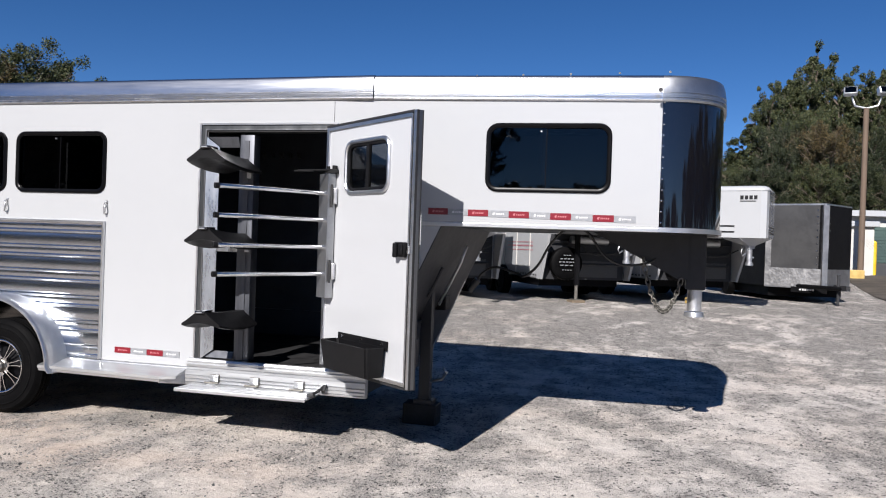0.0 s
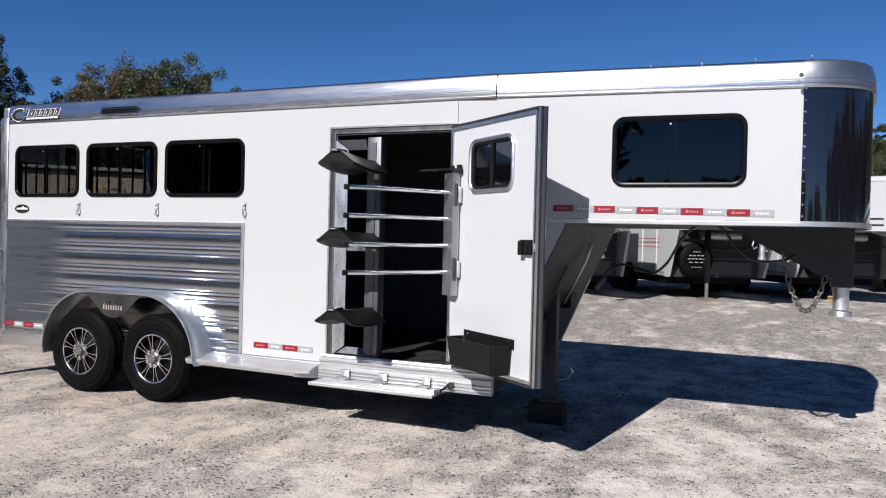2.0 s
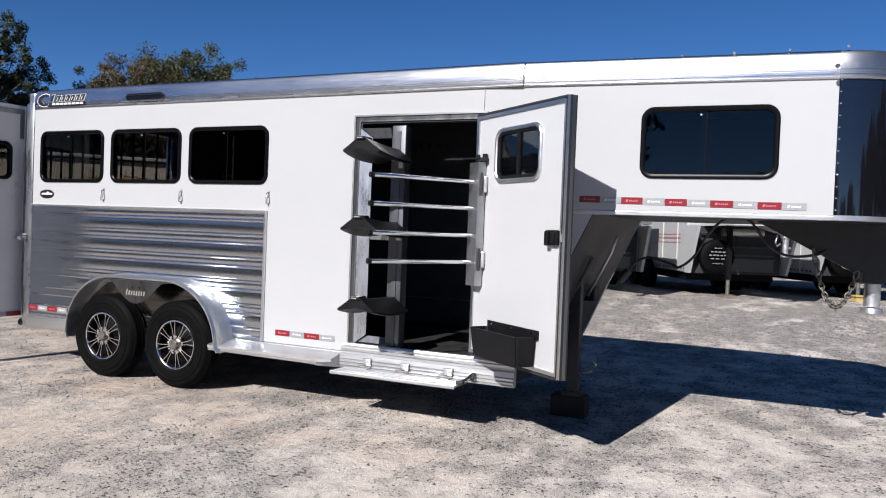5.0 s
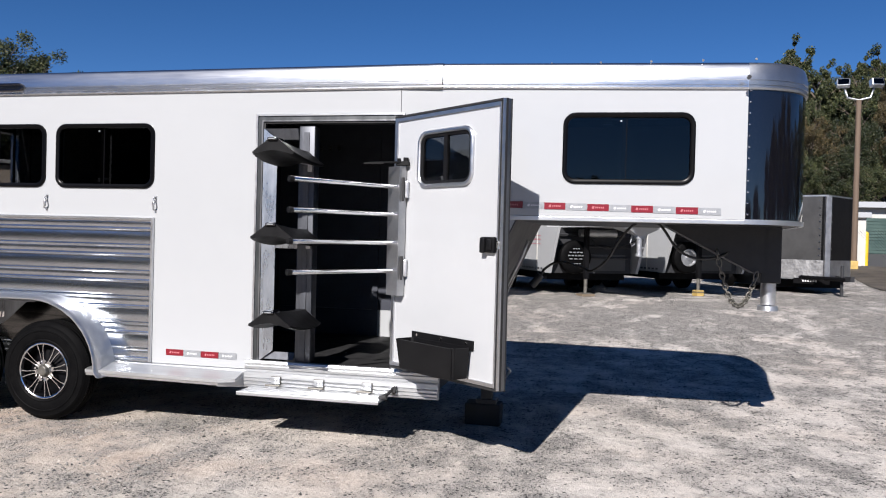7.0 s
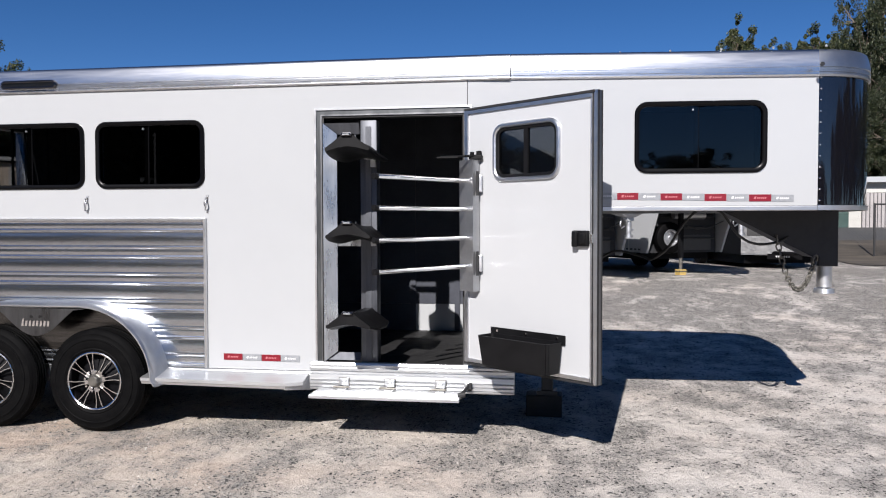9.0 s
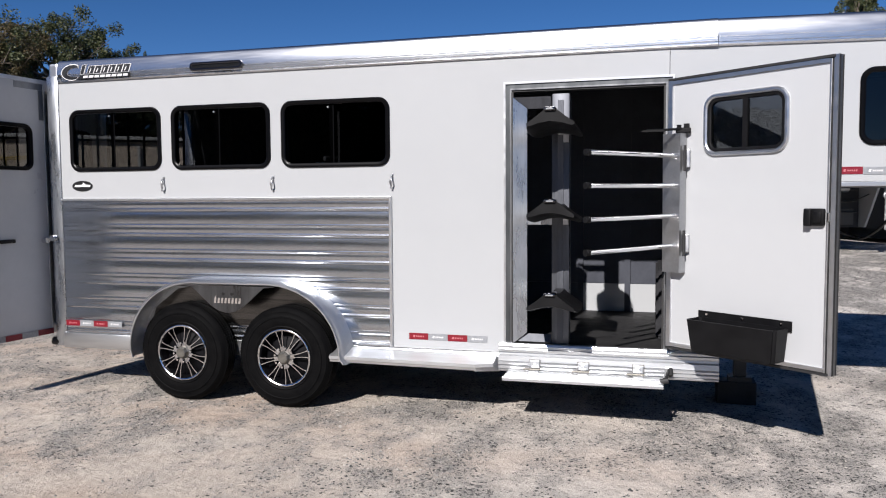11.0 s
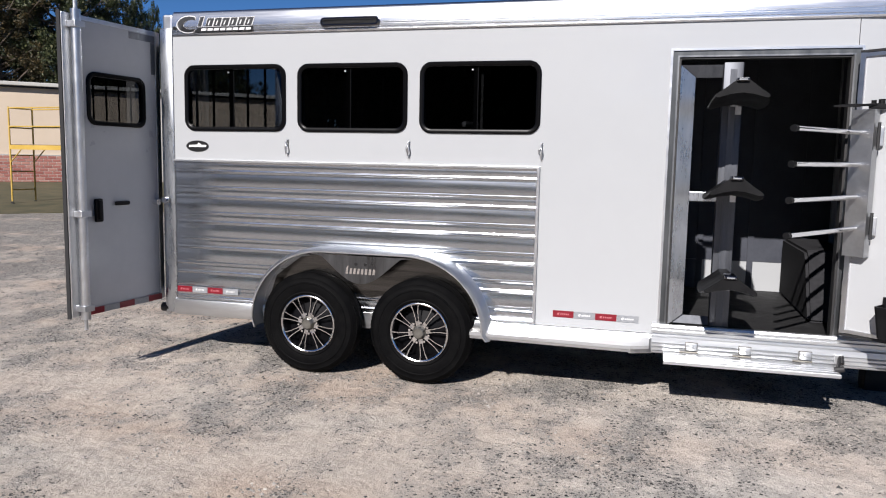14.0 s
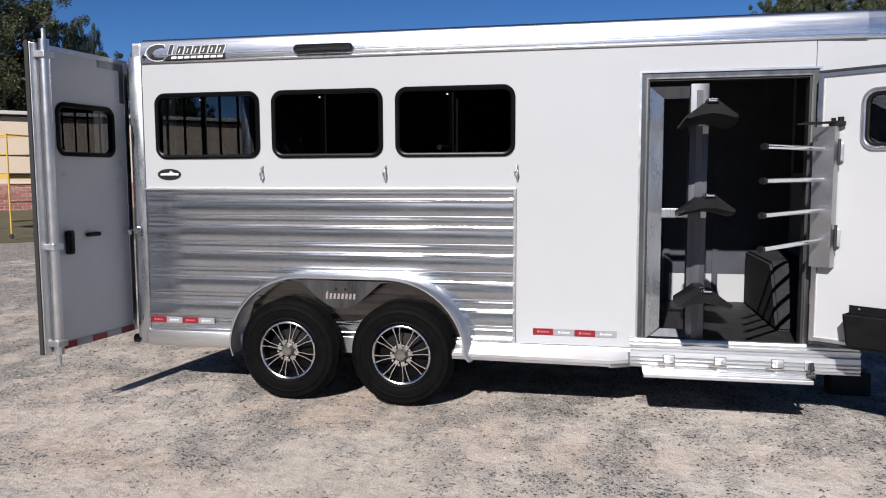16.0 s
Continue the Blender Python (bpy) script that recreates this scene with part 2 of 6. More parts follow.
# sand by the rear, stonier on the drive past the nose and thick with stone along the parked row
near = reach(gx.outputs["Y"], 2.2, 5.4, -0.13, 0.06)
far = reach(gx.outputs["Y"], 9.0, 13.0, 0.0, 0.16)
lane = reach(gx.outputs["X"], -4.0, 1.0, 0.0, -0.04)
thick_of = madd(broad, 1.0, madd(ragged, 1.5, madd(near, 1.0, madd(far, 1.0, madd(lane, 1.0, -1.12)))))
strewn = reach(thick_of, 0.02, 0.33, 0.03, 1.0)
# fines: sandy at the rear, paler and greyer on the drive
sandy = ramp(GRAVEL, tone, [(0.32, (0.465, 0.427, 0.38)), (0.5, (0.49, 0.428, 0.37)), (0.66, (0.465, 0.38, 0.313))])
pale = ramp(GRAVEL, tone, [(0.32, (0.60, 0.565, 0.53)), (0.52, (0.62, 0.57, 0.525)), (0.68, (0.60, 0.535, 0.48))])
fines = mixed(GRAVEL, reach(gx.outputs["X"], -4.5, -0.8, 0.0, 1.0), sandy, pale)
fines = mixed(GRAVEL, 1.0, fines, ramp(GRAVEL, mottle, [(0.34, (0.80, 0.80, 0.80)), (0.52, (1.0, 1.0, 1.0))]), "MULTIPLY")
fines = mixed(GRAVEL, 1.0, fines, ramp(GRAVEL, grain, [(0.36, (0.50, 0.50, 0.50)), (0.5, (1.0, 1.0, 1.0))]), "MULTIPLY")
base = mixed(GRAVEL, times(strewn, reach(mottle, 0.35, 0.6, 0.45, 1.0)), fines, (0.245, 0.235, 0.222))
relief = madd(mottle, 0.9, madd(ragged, 1.2, madd(yard_noise(6.0, 4.0, 0.6, (1.1, 0.8, 1), (4, 6, 0)), 1.3, madd(grain, 0.25, 0.0))))
# single pebbles in two sizes, each there or not by its own chance
coarse = times(reach(gx.outputs["Y"], 4.5, 9.5, 0.12, 1.0), reach(strewn, 0.0, 0.6, 0.45, 1.0))
for size, share, dark, lift in ((25.0, 0.34, -0.1, 1.0), (46.0, 0.62, 0.0, 0.6), (92.0, 0.85, 0.06, 0.4)):
    stone = node(GRAVEL, "ShaderNodeTexVoronoi", Scale=size)
    link(GRAVEL, gv, stone.inputs["Vector"])
    sep = node(GRAVEL, "ShaderNodeSeparateColor")
    link(GRAVEL, stone.outputs["Color"], sep.inputs["Color"])
    there = reach(madd(coarse if size < 30 else strewn, share, madd(sep.outputs["Red"], -1.0, 0.0)), 0.0, 0.05, 0.0, 1.0)
    shape = reach(madd(stone.outputs["Distance"], 1.0, madd(sep.outputs["Blue"], 0.22, 0.0)), 0.42, 0.58, 1.0, 0.0)
    mask = times(there, shape)
    pebble = ramp(GRAVEL, sep.outputs["Green"], [(0.0, (0.02, 0.02, 0.021)), (0.4, (0.075, 0.074, 0.073)), (0.75 - dark, (0.21, 0.20, 0.19)), (1.0, (0.50, 0.47, 0.43))])
    base = mixed(GRAVEL, mask, base, pebble)
    relief = madd(mask, lift, relief)
link(GRAVEL, base, gp.inputs["Base Color"])
bumped(GRAVEL, relief, 0.85, 0.026)

STONE = material("loose_stone", rough=0.9, spec=0.2)
sgeo = node(STONE, "ShaderNodeNewGeometry")
link(STONE, ramp(STONE, sgeo.outputs["Random Per Island"], [(0.0, (0.035, 0.035, 0.036)), (0.35, (0.10, 0.099, 0.096)), (0.7, (0.25, 0.24, 0.225)), (1.0, (0.45, 0.415, 0.375))]), STONE.node_tree.nodes["Principled BSDF"].inputs["Base Color"])


def foliage(name, dark, mid, light):
    m = material(name, rough=0.55, spec=0.3)
    g = node(m, "ShaderNodeNewGeometry")
    p = m.node_tree.nodes["Principled BSDF"]
    c = ramp(m, g.outputs["Random Per Island"], [(0.0, dark), (0.55, mid), (1.0, light)])
    link(m, c, p.inputs["Base Color"])
    p.inputs["Subsurface Weight"].default_value = 0.0
    return m


LEAF = foliage("oak_leaves", (0.012, 0.019, 0.008), (0.032, 0.043, 0.016), (0.080, 0.080, 0.030))
AUTUMN = foliage("turning_leaves", (0.018, 0.018, 0.008), (0.052, 0.042, 0.018), (0.115, 0.078, 0.032))
# darker copy of the oak leaves, with the shade put into the colour
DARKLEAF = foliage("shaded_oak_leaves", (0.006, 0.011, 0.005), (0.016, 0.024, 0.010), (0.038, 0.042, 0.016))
PINE = foliage("pine_needles", (0.006, 0.013, 0.006), (0.015, 0.026, 0.010), (0.033, 0.045, 0.018))


# ---------- mesh helpers ----------
def part(name, bm, mat, parent=None, label="", smooth=0):
    me = bpy.data.meshes.new(name)
    if smooth:
        for f in bm.faces:
            f.smooth = True
        for e in bm.edges:
            if len(e.link_faces) == 2 and e.calc_face_angle(0) > radians(smooth):
                e.smooth = False
    bm.normal_update()
    bm.to_mesh(me)
    bm.free()
    for m in mat if isinstance(mat, (list, tuple)) else (mat,):
        me.materials.append(m)
    ob = new(name, me)
    if parent:
        ob.parent = parent
    if label:
        ob["label"] = label
    return ob


def empty(name, m, label, category, group="", kind=""):
    ob = new(name)
    ob.empty_display_size = 0.2
    ob.matrix_world = m
    return tagged(ob, label, category, group, kind)


def box(bm, x0, x1, y0, y1, z0, z1, bevel=0.0, m=None):
    c = Vector(((x0 + x1) / 2, (y0 + y1) / 2, (z0 + z1) / 2))
    r = bmesh.ops.create_cube(bm, size=1, matrix=Matrix.Translation(c) @ Matrix.Diagonal((abs(x1 - x0), abs(y1 - y0), abs(z1 - z0), 1)))
    vs = r["verts"]
    if bevel:
        es = list({e for v in vs for e in v.link_edges})
        b = bmesh.ops.bevel(bm, geom=es, offset=bevel, segments=2, affect="EDGES", profile=0.5)
        vs = list({v for f in b["faces"] for v in f.verts} | {v for v in vs if v.is_valid})
    if m is not None:
        bmesh.ops.transform(bm, matrix=m, verts=vs)
    return bm


def bx(*a, **k):
    return box(bmesh.new(), *a, **k)


def rod(bm, p0, p1, r0, r1=None, seg=10):
    p0, p1 = Vector(p0), Vector(p1)
    d = p1 - p0
    m = Matrix.Translation((p0 + p1) / 2) @ d.to_track_quat("Z", "Y").to_matrix().to_4x4()
    bmesh.ops.create_cone(bm, cap_ends=True, segments=seg, radius1=r0, radius2=r0 if r1 is None else r1, depth=d.length, matrix=m)
    return bm


def prism(bm, pts, vec):
    """A polygon, extruded along vec."""
    vec = Vector(vec)
    a = [bm.verts.new(p) for p in pts]
    b = [bm.verts.new(Vector(p) + vec) for p in pts]
    n = len(pts)
    bm.faces.new(a[::-1]), bm.faces.new(b)
    for i in range(n):
        bm.faces.new((a[i], a[(i + 1) % n], b[(i + 1) % n], b[i]))
    bmesh.ops.recalc_face_normals(bm, faces=bm.faces[:])
    return bm


def sheet(bm, rows):
    """A grid of points, row by row, as one open skin."""
    vs = [[bm.verts.new(p) for p in row] for row in rows]
    for r0, r1 in zip(vs, vs[1:]):
        for i in range(len(r0) - 1):
            bm.faces.new((r0[i], r0[i + 1], r1[i + 1], r1[i]))
    return bm


def thick(bm, d):
    bmesh.ops.recalc_face_normals(bm, faces=bm.faces[:])
    bmesh.ops.solidify(bm, geom=bm.faces[:], thickness=d)
    return bm


def rounded(x0, x1, z0, z1, r, n=6):
    """Corner-rounded rectangle as (x, z) points, anticlockwise."""
    out = []
    for cx, cz, a0 in ((x1 - r, z0 + r, -90), (x1 - r, z1 - r, 0), (x0 + r, z1 - r, 90), (x0 + r, z0 + r, 180)):
        for i in range(n + 1):
            a = radians(a0 + 90 * i / n)
            out.append((cx + r * math.cos(a), cz + r * math.sin(a)))
    return out


def ring(bm, outer, inner, y0, y1, place=None, lip=0.0):
    """A flat frame between two loops of (x, z), from y0 (front) to y1."""
    place = place or (lambda x, y, z: (x, y, z))
    n = len(outer)
    loops = []
    for pts, y in ((outer, y1), (outer, y0 + lip), ([(ox + (ix - ox) * 0.25, oz + (iz - oz) * 0.25) for (ox, oz), (ix, iz) in zip(outer, inner)], y0),
                   ([(ox + (ix - ox) * 0.7, oz + (iz - oz) * 0.7) for (ox, oz), (ix, iz) in zip(outer, inner)], y0), (inner, y0 + lip), (inner, y1)):
        loops.append([bm.verts.new(place(x, y, z)) for x, z in pts])
    for a, b in zip(loops, loops[1:] + loops[:1]):
        for i in range(n):
            bm.faces.new((a[i], a[(i + 1) % n], b[(i + 1) % n], b[i]))
    bmesh.ops.recalc_face_normals(bm, faces=bm.faces[:])
    return bm


def holed(bm, x0, x1, z0, z1, holes, y0, y1):
    """A wall panel in x and z, with rectangular openings right through it."""
    xs = sorted({x0, x1, *[min(max(v, x0), x1) for h in holes for v in h[:2]]})
    zs = sorted({z0, z1, *[min(max(v, z0), z1) for h in holes for v in h[2:]]})
    vs = {}
    faces = []
    for xa, xb in zip(xs, xs[1:]):
        for za, zb in zip(zs, zs[1:]):
            cx, cz = (xa + xb) / 2, (za + zb) / 2
            if any(h[0] < cx < h[1] and h[2] < cz < h[3] for h in holes):
                continue
            q = []
            for p in ((xa, za), (xb, za), (xb, zb), (xa, zb)):
                if p not in vs:
                    vs[p] = bm.verts.new((p[0], y0, p[1]))
                q.append(vs[p])
            faces.append(bm.faces.new(q))
    r = bmesh.ops.extrude_face_region(bm, geom=faces)
    bmesh.ops.translate(bm, vec=(0, y1 - y0, 0), verts=[g for g in r["geom"] if isinstance(g, bmesh.types.BMVert)])
    bmesh.ops.recalc_face_normals(bm, faces=bm.faces[:])
    return bm


def tube(bm, pts, r, seg=8):
    """A round tube along a run of points."""
    pts = [Vector(p) for p in pts]
    rows = []
    for i, p in enumerate(pts):
        d = (pts[min(i + 1, len(pts) - 1)] - pts[max(i - 1, 0)]).normalized()
        side = d.cross(Vector((0.13, 0.31, 0.94))).normalized()
        up = side.cross(d)
        rows.append([bm.verts.new(p + r * (math.cos(2 * math.pi * k / seg) * side + math.sin(2 * math.pi * k / seg) * up)) for k in range(seg)])
    for a, b in zip(rows, rows[1:]):
        for k in range(seg):
            bm.faces.new((a[k], a[(k + 1) % seg], b[(k + 1) % seg], b[k]))
    bm.faces.new(rows[0][::-1]), bm.faces.new(rows[-1])
    return bm


def smoothstep(v):
    v = min(max(v, 0.0), 1.0)
    return v * v * (3 - 2 * v)


BRICKWALL = material("brick_base_wall", rough=0.9, spec=0.2)
bt = node(BRICKWALL, "ShaderNodeTexBrick", Scale=1.0, **{"Brick Width": 0.27, "Row Height": 0.105, "Mortar Size": 0.012})
bt.inputs["Color1"].default_value, bt.inputs["Color2"].default_value, bt.inputs["Mortar"].default_value = (0.26, 0.105, 0.086, 1), (0.32, 0.156, 0.13, 1), (0.37, 0.28, 0.24, 1)
bmap = node(BRICKWALL, "ShaderNodeMapping", Rotation=(radians(90), 0, 0))
link(BRICKWALL, coords(BRICKWALL), bmap.inputs["Vector"]), link(BRICKWALL, bmap.outputs["Vector"], bt.inputs["Vector"])
link(BRICKWALL, bt.outputs["Color"], BRICKWALL.node_tree.nodes["Principled BSDF"].inputs["Base Color"])


def ground_z(x, y):
    """The yard rises gently behind the trailer, and again up to the drive."""
    return 0.33 * smoothstep((y - 9.5) / 7.5) * smoothstep((x + 10) / 6) + 0.52 * smoothstep((y - 24.0) / 5.0) * smoothstep((x - 3.5) / 4)


# ---------- ground ----------
bm = bmesh.new()
edges = [-3000, -600, -150, -60, -35] + [i * 1.0 for i in range(-26, 31)] + [40, 60, 150, 600, 3000]
sheet(bm, [[(x, y, ground_z(x, y) + (0.012 * noise.noise((x * 0.5, y * 0.5, 0)) if -12 < x < 4 and 0 < y < 16 else 0)) for x in edges] for y in edges])
bmesh.ops.recalc_face_normals(bm, faces=bm.faces[:])
ground = tagged(part("ground", bm, GRAVEL, smooth=60), "pale compacted gravel yard with sandy patches", "ground", kind="structure")

# ---------- the white horse trailer ----------
Y = 5.155          # near side skin
FAR = 7.085        # far side skin
MID = (Y + FAR) / 2
RX, NX = -7.035, 0.055   # rear end, start of the rounded nose
R = 0.43           # nose corner radius
trailer = empty("horse_trailer", Matrix.Identity(4), "white aluminium gooseneck horse trailer with open doors", "horse trailer")


def taper(bm):
    """The nose narrows towards its front."""
    for v in bm.verts:
        if v.co.x > -2.258:
            v.co.y += 0.046 * (v.co.x + 2.258) * (MID - v.co.y) / (MID - Y)
    return bm


def P(name, bm, mat, label="", smooth=0, parent=None):
    return part(name, bm, mat, parent or trailer, label, smooth)


def T(name, bm, mat, label="", smooth=0, parent=None):
    """A part of the nose."""
    return part(name, taper(bm), mat, parent or trailer, label, smooth)


WINDOWS = [(-6.936, -6.083, 1.779, 2.274), (-5.988, -5.136, 1.779, 2.273), (-5.045, -4.186, 1.778, 2.273)]
NOSEWIN = (-1.132, -0.269, 1.851, 2.331)
DOOR = (-3.342, -2.24, 0.50, 2.320)
inset = lambda w, d: (w[0] + d, w[1] - d, w[2] + d, w[3] - d)

# side skins
P("side_panel", holed(bmesh.new(), RX, -2.262, 0.46, 2.50, [inset(w, 0.03) for w in WINDOWS] + [(DOOR[0], -2.0, 0.0, DOOR[3])], Y, Y + 0.05), WHITE, "white painted aluminium side panel")
T("side_panel", holed(bmesh.new(), -2.258, NX, 1.63, 2.50, [inset(NOSEWIN, 0.03)], Y, Y + 0.05), WHITE, "white painted aluminium nose side panel")
T("side_panel", prism(bmesh.new(), [(-2.225, Y, 0.50), (-1.95, Y, 0.50), (-1.425, Y, 1.63), (-2.225, Y, 1.63)], (0, 0.05, 0)), WHITE, "white slanted neck side panel")
P("far_side_panel", holed(bmesh.new(), RX, -1.95, 0.46, 2.50, [], FAR - 0.05, FAR), WHITE)
T("far_side_panel", holed(bmesh.new(), -1.95, NX, 1.63, 2.50, [], FAR - 0.05, FAR), WHITE)
T("far_side_panel", prism(bmesh.new(), [(-1.95, FAR - 0.05, 0.46), (-1.95, FAR - 0.05, 1.63), (-1.425, FAR - 0.05, 1.63)], (0, 0.05, 0)), WHITE)
T("bottom_edge_trim", bx(-1.58, NX, Y - 0.004, Y + 0.03, 1.598, 1.628, bevel=0.004), ALU)

# rounded black nose, front rail and white plan outline
def nose_loop(grow=0.0, n=14):
    r = R + grow
    pts = [(NX, Y - grow)]
    for i in range(1, n + 1):
        a = math.pi / 2 * i / n
        pts.append((NX + r * math.sin(a), Y + R - r * math.cos(a)))
    for i in range(1, 9):
        v = i / 9
        pts.append((NX + r + 0.04 * math.sin(math.pi * v), Y + R + (FAR - Y - 2 * R) * v))
    for i in range(0, n):
        a = math.pi / 2 * (1 - i / n)
        pts.append((NX + r * math.sin(a), FAR - R + r * math.cos(a)))
    pts.append((NX, FAR + grow))
    return pts


loop = nose_loop()
T("nose_panel", thick(sheet(bmesh.new(), [[(x, y, z) for x, y in nose_loop(-0.003)] for z in (1.63, 1.9, 2.2, 2.50)]), 0.02), BLACKGLOSS, "black glossy wraparound nose panel", 40)
T("nose_trim", thick(sheet(bmesh.new(), [[(x, y, z) for x, y in nose_loop(0.008)] for z in (1.60, 1.632)]), 0.02), ALU, "", 40)
bm = bmesh.new()
for i in range(12):
    bmesh.ops.create_uvsphere(bm, u_segments=8, v_segments=5, radius=0.007, matrix=Matrix.Translation((NX + 0.012, Y - 0.003, 1.665 + i * 0.0735)))
tagged(T("rivet_row", bm, CHROME, "row of small bright rivets", 60), kind="stuff")
# floor of the nose and its underside
bm = bmesh.new()
prism(bm, [(x, y, 1.605) for x, y in [(-1.44, Y + 0.01)] + nose_loop(-0.02) + [(-1.44, FAR - 0.01)]], (0, 0, 0.03))
T("nose_floor", bm, CHARCOAL)

# roof with top rails
def rail_profile(s=1.0):
    """(outward, height) from the foot of the rail up and over to the roof."""
    pts = [(0.0, 0.0), (0.012, 0.0), (0.014, 0.012), (0.006, 0.016), (0.006, 0.028), (0.013, 0.031), (0.013, 0.047), (0.006, 0.05), (0.006, 0.060), (0.012, 0.064)]
    o, h = 0.012, 0.066
    for i in range(12):
        a = radians(4 + 1.9 * i if i < 9 else 22 + 20 * (i - 8))
        s = 0.0116 if i < 9 else 0.011
        o, h = o - s * math.sin(a), h + s * math.cos(a)
        pts.append((o, h))
    pts.append((-0.30, 0.20))
    return pts


def rail(x0, x1, z0, z1, tilt=0.0):
    prof = rail_profile()
    rows = []
    for x, z in ((x0, z0), (x1, z1)):
        rows.append([(x, Y - o - tilt * h, z + h) for o, h in prof])
    return thick(sheet(bmesh.new(), rows), 0.006)


P("top_rail", rail(RX + 0.0, -1.967, 2.498, 2.498), RAIL, "bright ribbed aluminium top rail", 35)
T("top_rail", rail(-1.963, NX, 2.498, 2.478, 0.0), RAIL, "bright ribbed aluminium nose rail", 35)
bm = bmesh.new()
prof = rail_profile()
rows = []
for o, h in prof[:-1]:
    rows.append([(x, y, 2.478 + h) for x, y in nose_loop(max(o, -0.12))])
sheet(bm, rows)
T("nose_rail", thick(bm, 0.006), NOSECAST, "rounded grey cast nose rail", 35)
for x0, x1, z0, z1 in ((RX, -1.967, 2.498, 2.498), (-1.963, NX, 2.498, 2.478)):
    b = rail(x0, x1, z0, z1)
    bmesh.ops.scale(b, vec=(1, -1, 1), verts=b.verts)
    bmesh.ops.translate(b, vec=(0, 2 * MID, 0), verts=b.verts)
    bmesh.ops.reverse_faces(b, faces=b.faces[:])
    (T if x0 > -3 else P)("far_top_rail", b, RAIL, "", 35)
rows = []
for x, z in ((RX, 2.498), (-1.965, 2.498), (NX + 0.02, 2.478)):
    rows.append([(x, Y + 0.10 + (FAR - Y - 0.2) * i / 8, z + 0.182 + 0.05 * math.sin(math.pi * i / 8)) for i in range(9)])
T("nose_roof", prism(bmesh.new(), [(x, y, 2.646) for x, y in nose_loop(-0.11)], (0, 0, 0.018)), RAIL)
T("roof_skin", thick(sheet(bmesh.new(), rows), 0.01), WHITE, "", 40)
bm = bmesh.new()
for i in range(22):
    x = RX + 0.2 + i * 0.33
    bmesh.ops.create_uvsphere(bm, u_segments=6, v_segments=4, radius=0.009, matrix=Matrix.Translation((x, Y + 0.10, 2.675)))
tagged(P("roof_screws", bm, STEEL, "row of roof screw heads"), kind="stuff")
for x, z in ((NX - 0.02, 2.535), (RX + 0.03, 2.55)):
    P("rail_bolt", rod(bmesh.new(), (x, Y - 0.02, z), (x, Y - 0.006, z), 0.014, seg=12), BLACKPRINT)

# rear frame: corner posts, header, sill
for y0, y1 in ((Y - 0.012, Y + 0.07), (FAR - 0.07, FAR + 0.015)):
    P("rear_corner_post", bx(-7.15, RX, y0, y1, 0.34, 2.56, bevel=0.02), RACKALU, "aluminium rear corner post", 40)
P("rear_header", bx(-7.13, RX, Y, FAR, 2.45, 2.66, bevel=0.02), ALU)
P("rear_sill", bx(-7.13, RX, Y, FAR, 0.34, 0.50, bevel=0.01), ALU)
bm = rod(bmesh.new(), (-7.19, Y + 0.02, 0.375), (-7.12, Y + 0.02, 0.375), 0.035, seg=14)
P("rubber_bumper", bm, SEAL)

# floor, bulkheads and lining
P("floor_deck", bx(RX, -2.0, Y + 0.05, FAR - 0.05, 0.44, 0.505), MAT, "black rubber floor mat")
P("floor_frame", bx(RX + 0.1, -2.05, Y + 0.15, FAR - 0.15, 0.30, 0.44), CHARCOAL)
P("bulkhead", bx(-4.05, -4.01, Y + 0.05, FAR - 0.05, 0.505, 2.60), LINING, "dark lined dressing room bulkhead")
P("wall_lining", bx(-4.0, -1.96, FAR - 0.07, FAR - 0.052, 0.76, 2.60), LINING, "dark charcoal wall lining")
P("kick_panel", bx(-2.985, -2.2, FAR - 0.075, FAR - 0.052, 0.505, 0.757), WHITE, "white lower wall panel")
for x in (-3.02, -2.60, -2.18):
    P("lining_trim", bx(x, x + 0.05, FAR - 0.09, FAR - 0.075, 0.51, 2.5), LINING)
P("wall_lining", bx(-4.0, -2.985, FAR - 0.075, FAR - 0.052, 0.505, 0.757), LINING)
P("stall_lining", bx(RX + 0.02, -4.06, FAR - 0.07, FAR - 0.052, 0.51, 2.6), MAT)
P("stall_ceiling", bx(RX + 0.02, -4.06, Y + 0.06, FAR - 0.06, 2.60, 2.62), MAT)
P("stall_partition", bx(-4.62, -4.60, Y + 0.06, FAR - 0.06, 0.51, 2.58), MAT, "dark stall partition")
P("stall_lining", holed(bmesh.new(), RX + 0.02, -4.06, 0.51, 2.58, [inset(w, 0.01) for w in WINDOWS], Y + 0.052, Y + 0.062), MAT)
T("ceiling_lining", bx(-4.0, -0.1, Y + 0.08, FAR - 0.08, 2.60, 2.62), LINING)
P("side_lining", bx(-4.0, -3.36, Y + 0.052, Y + 0.07, 0.51, 2.58), LINING)
T("side_lining", holed(bmesh.new(), -2.2, NX, 1.64, 2.58, [inset(NOSEWIN, 0.02)], Y + 0.052, Y + 0.07), LINING)
T("bunk_bed", bx(-1.45, NX - 0.02, Y + 0.09, FAR - 0.09, 1.64, 1.78, bevel=0.04), LINING, "", 40)
for k in range(6):
    x = -3.86 + 0.094 * k
    b = bx(x - 0.012, x + 0.012, FAR - 0.095, FAR - 0.07, 2.285, 2.335, bevel=0.004)
    tube(b, [(x, FAR - 0.09, 2.31), (x, FAR - 0.13, 2.30), (x, FAR - 0.14, 2.335)], 0.006)
    P("coat_hook", b, BLACKPRINT, "small black coat hook", 40)
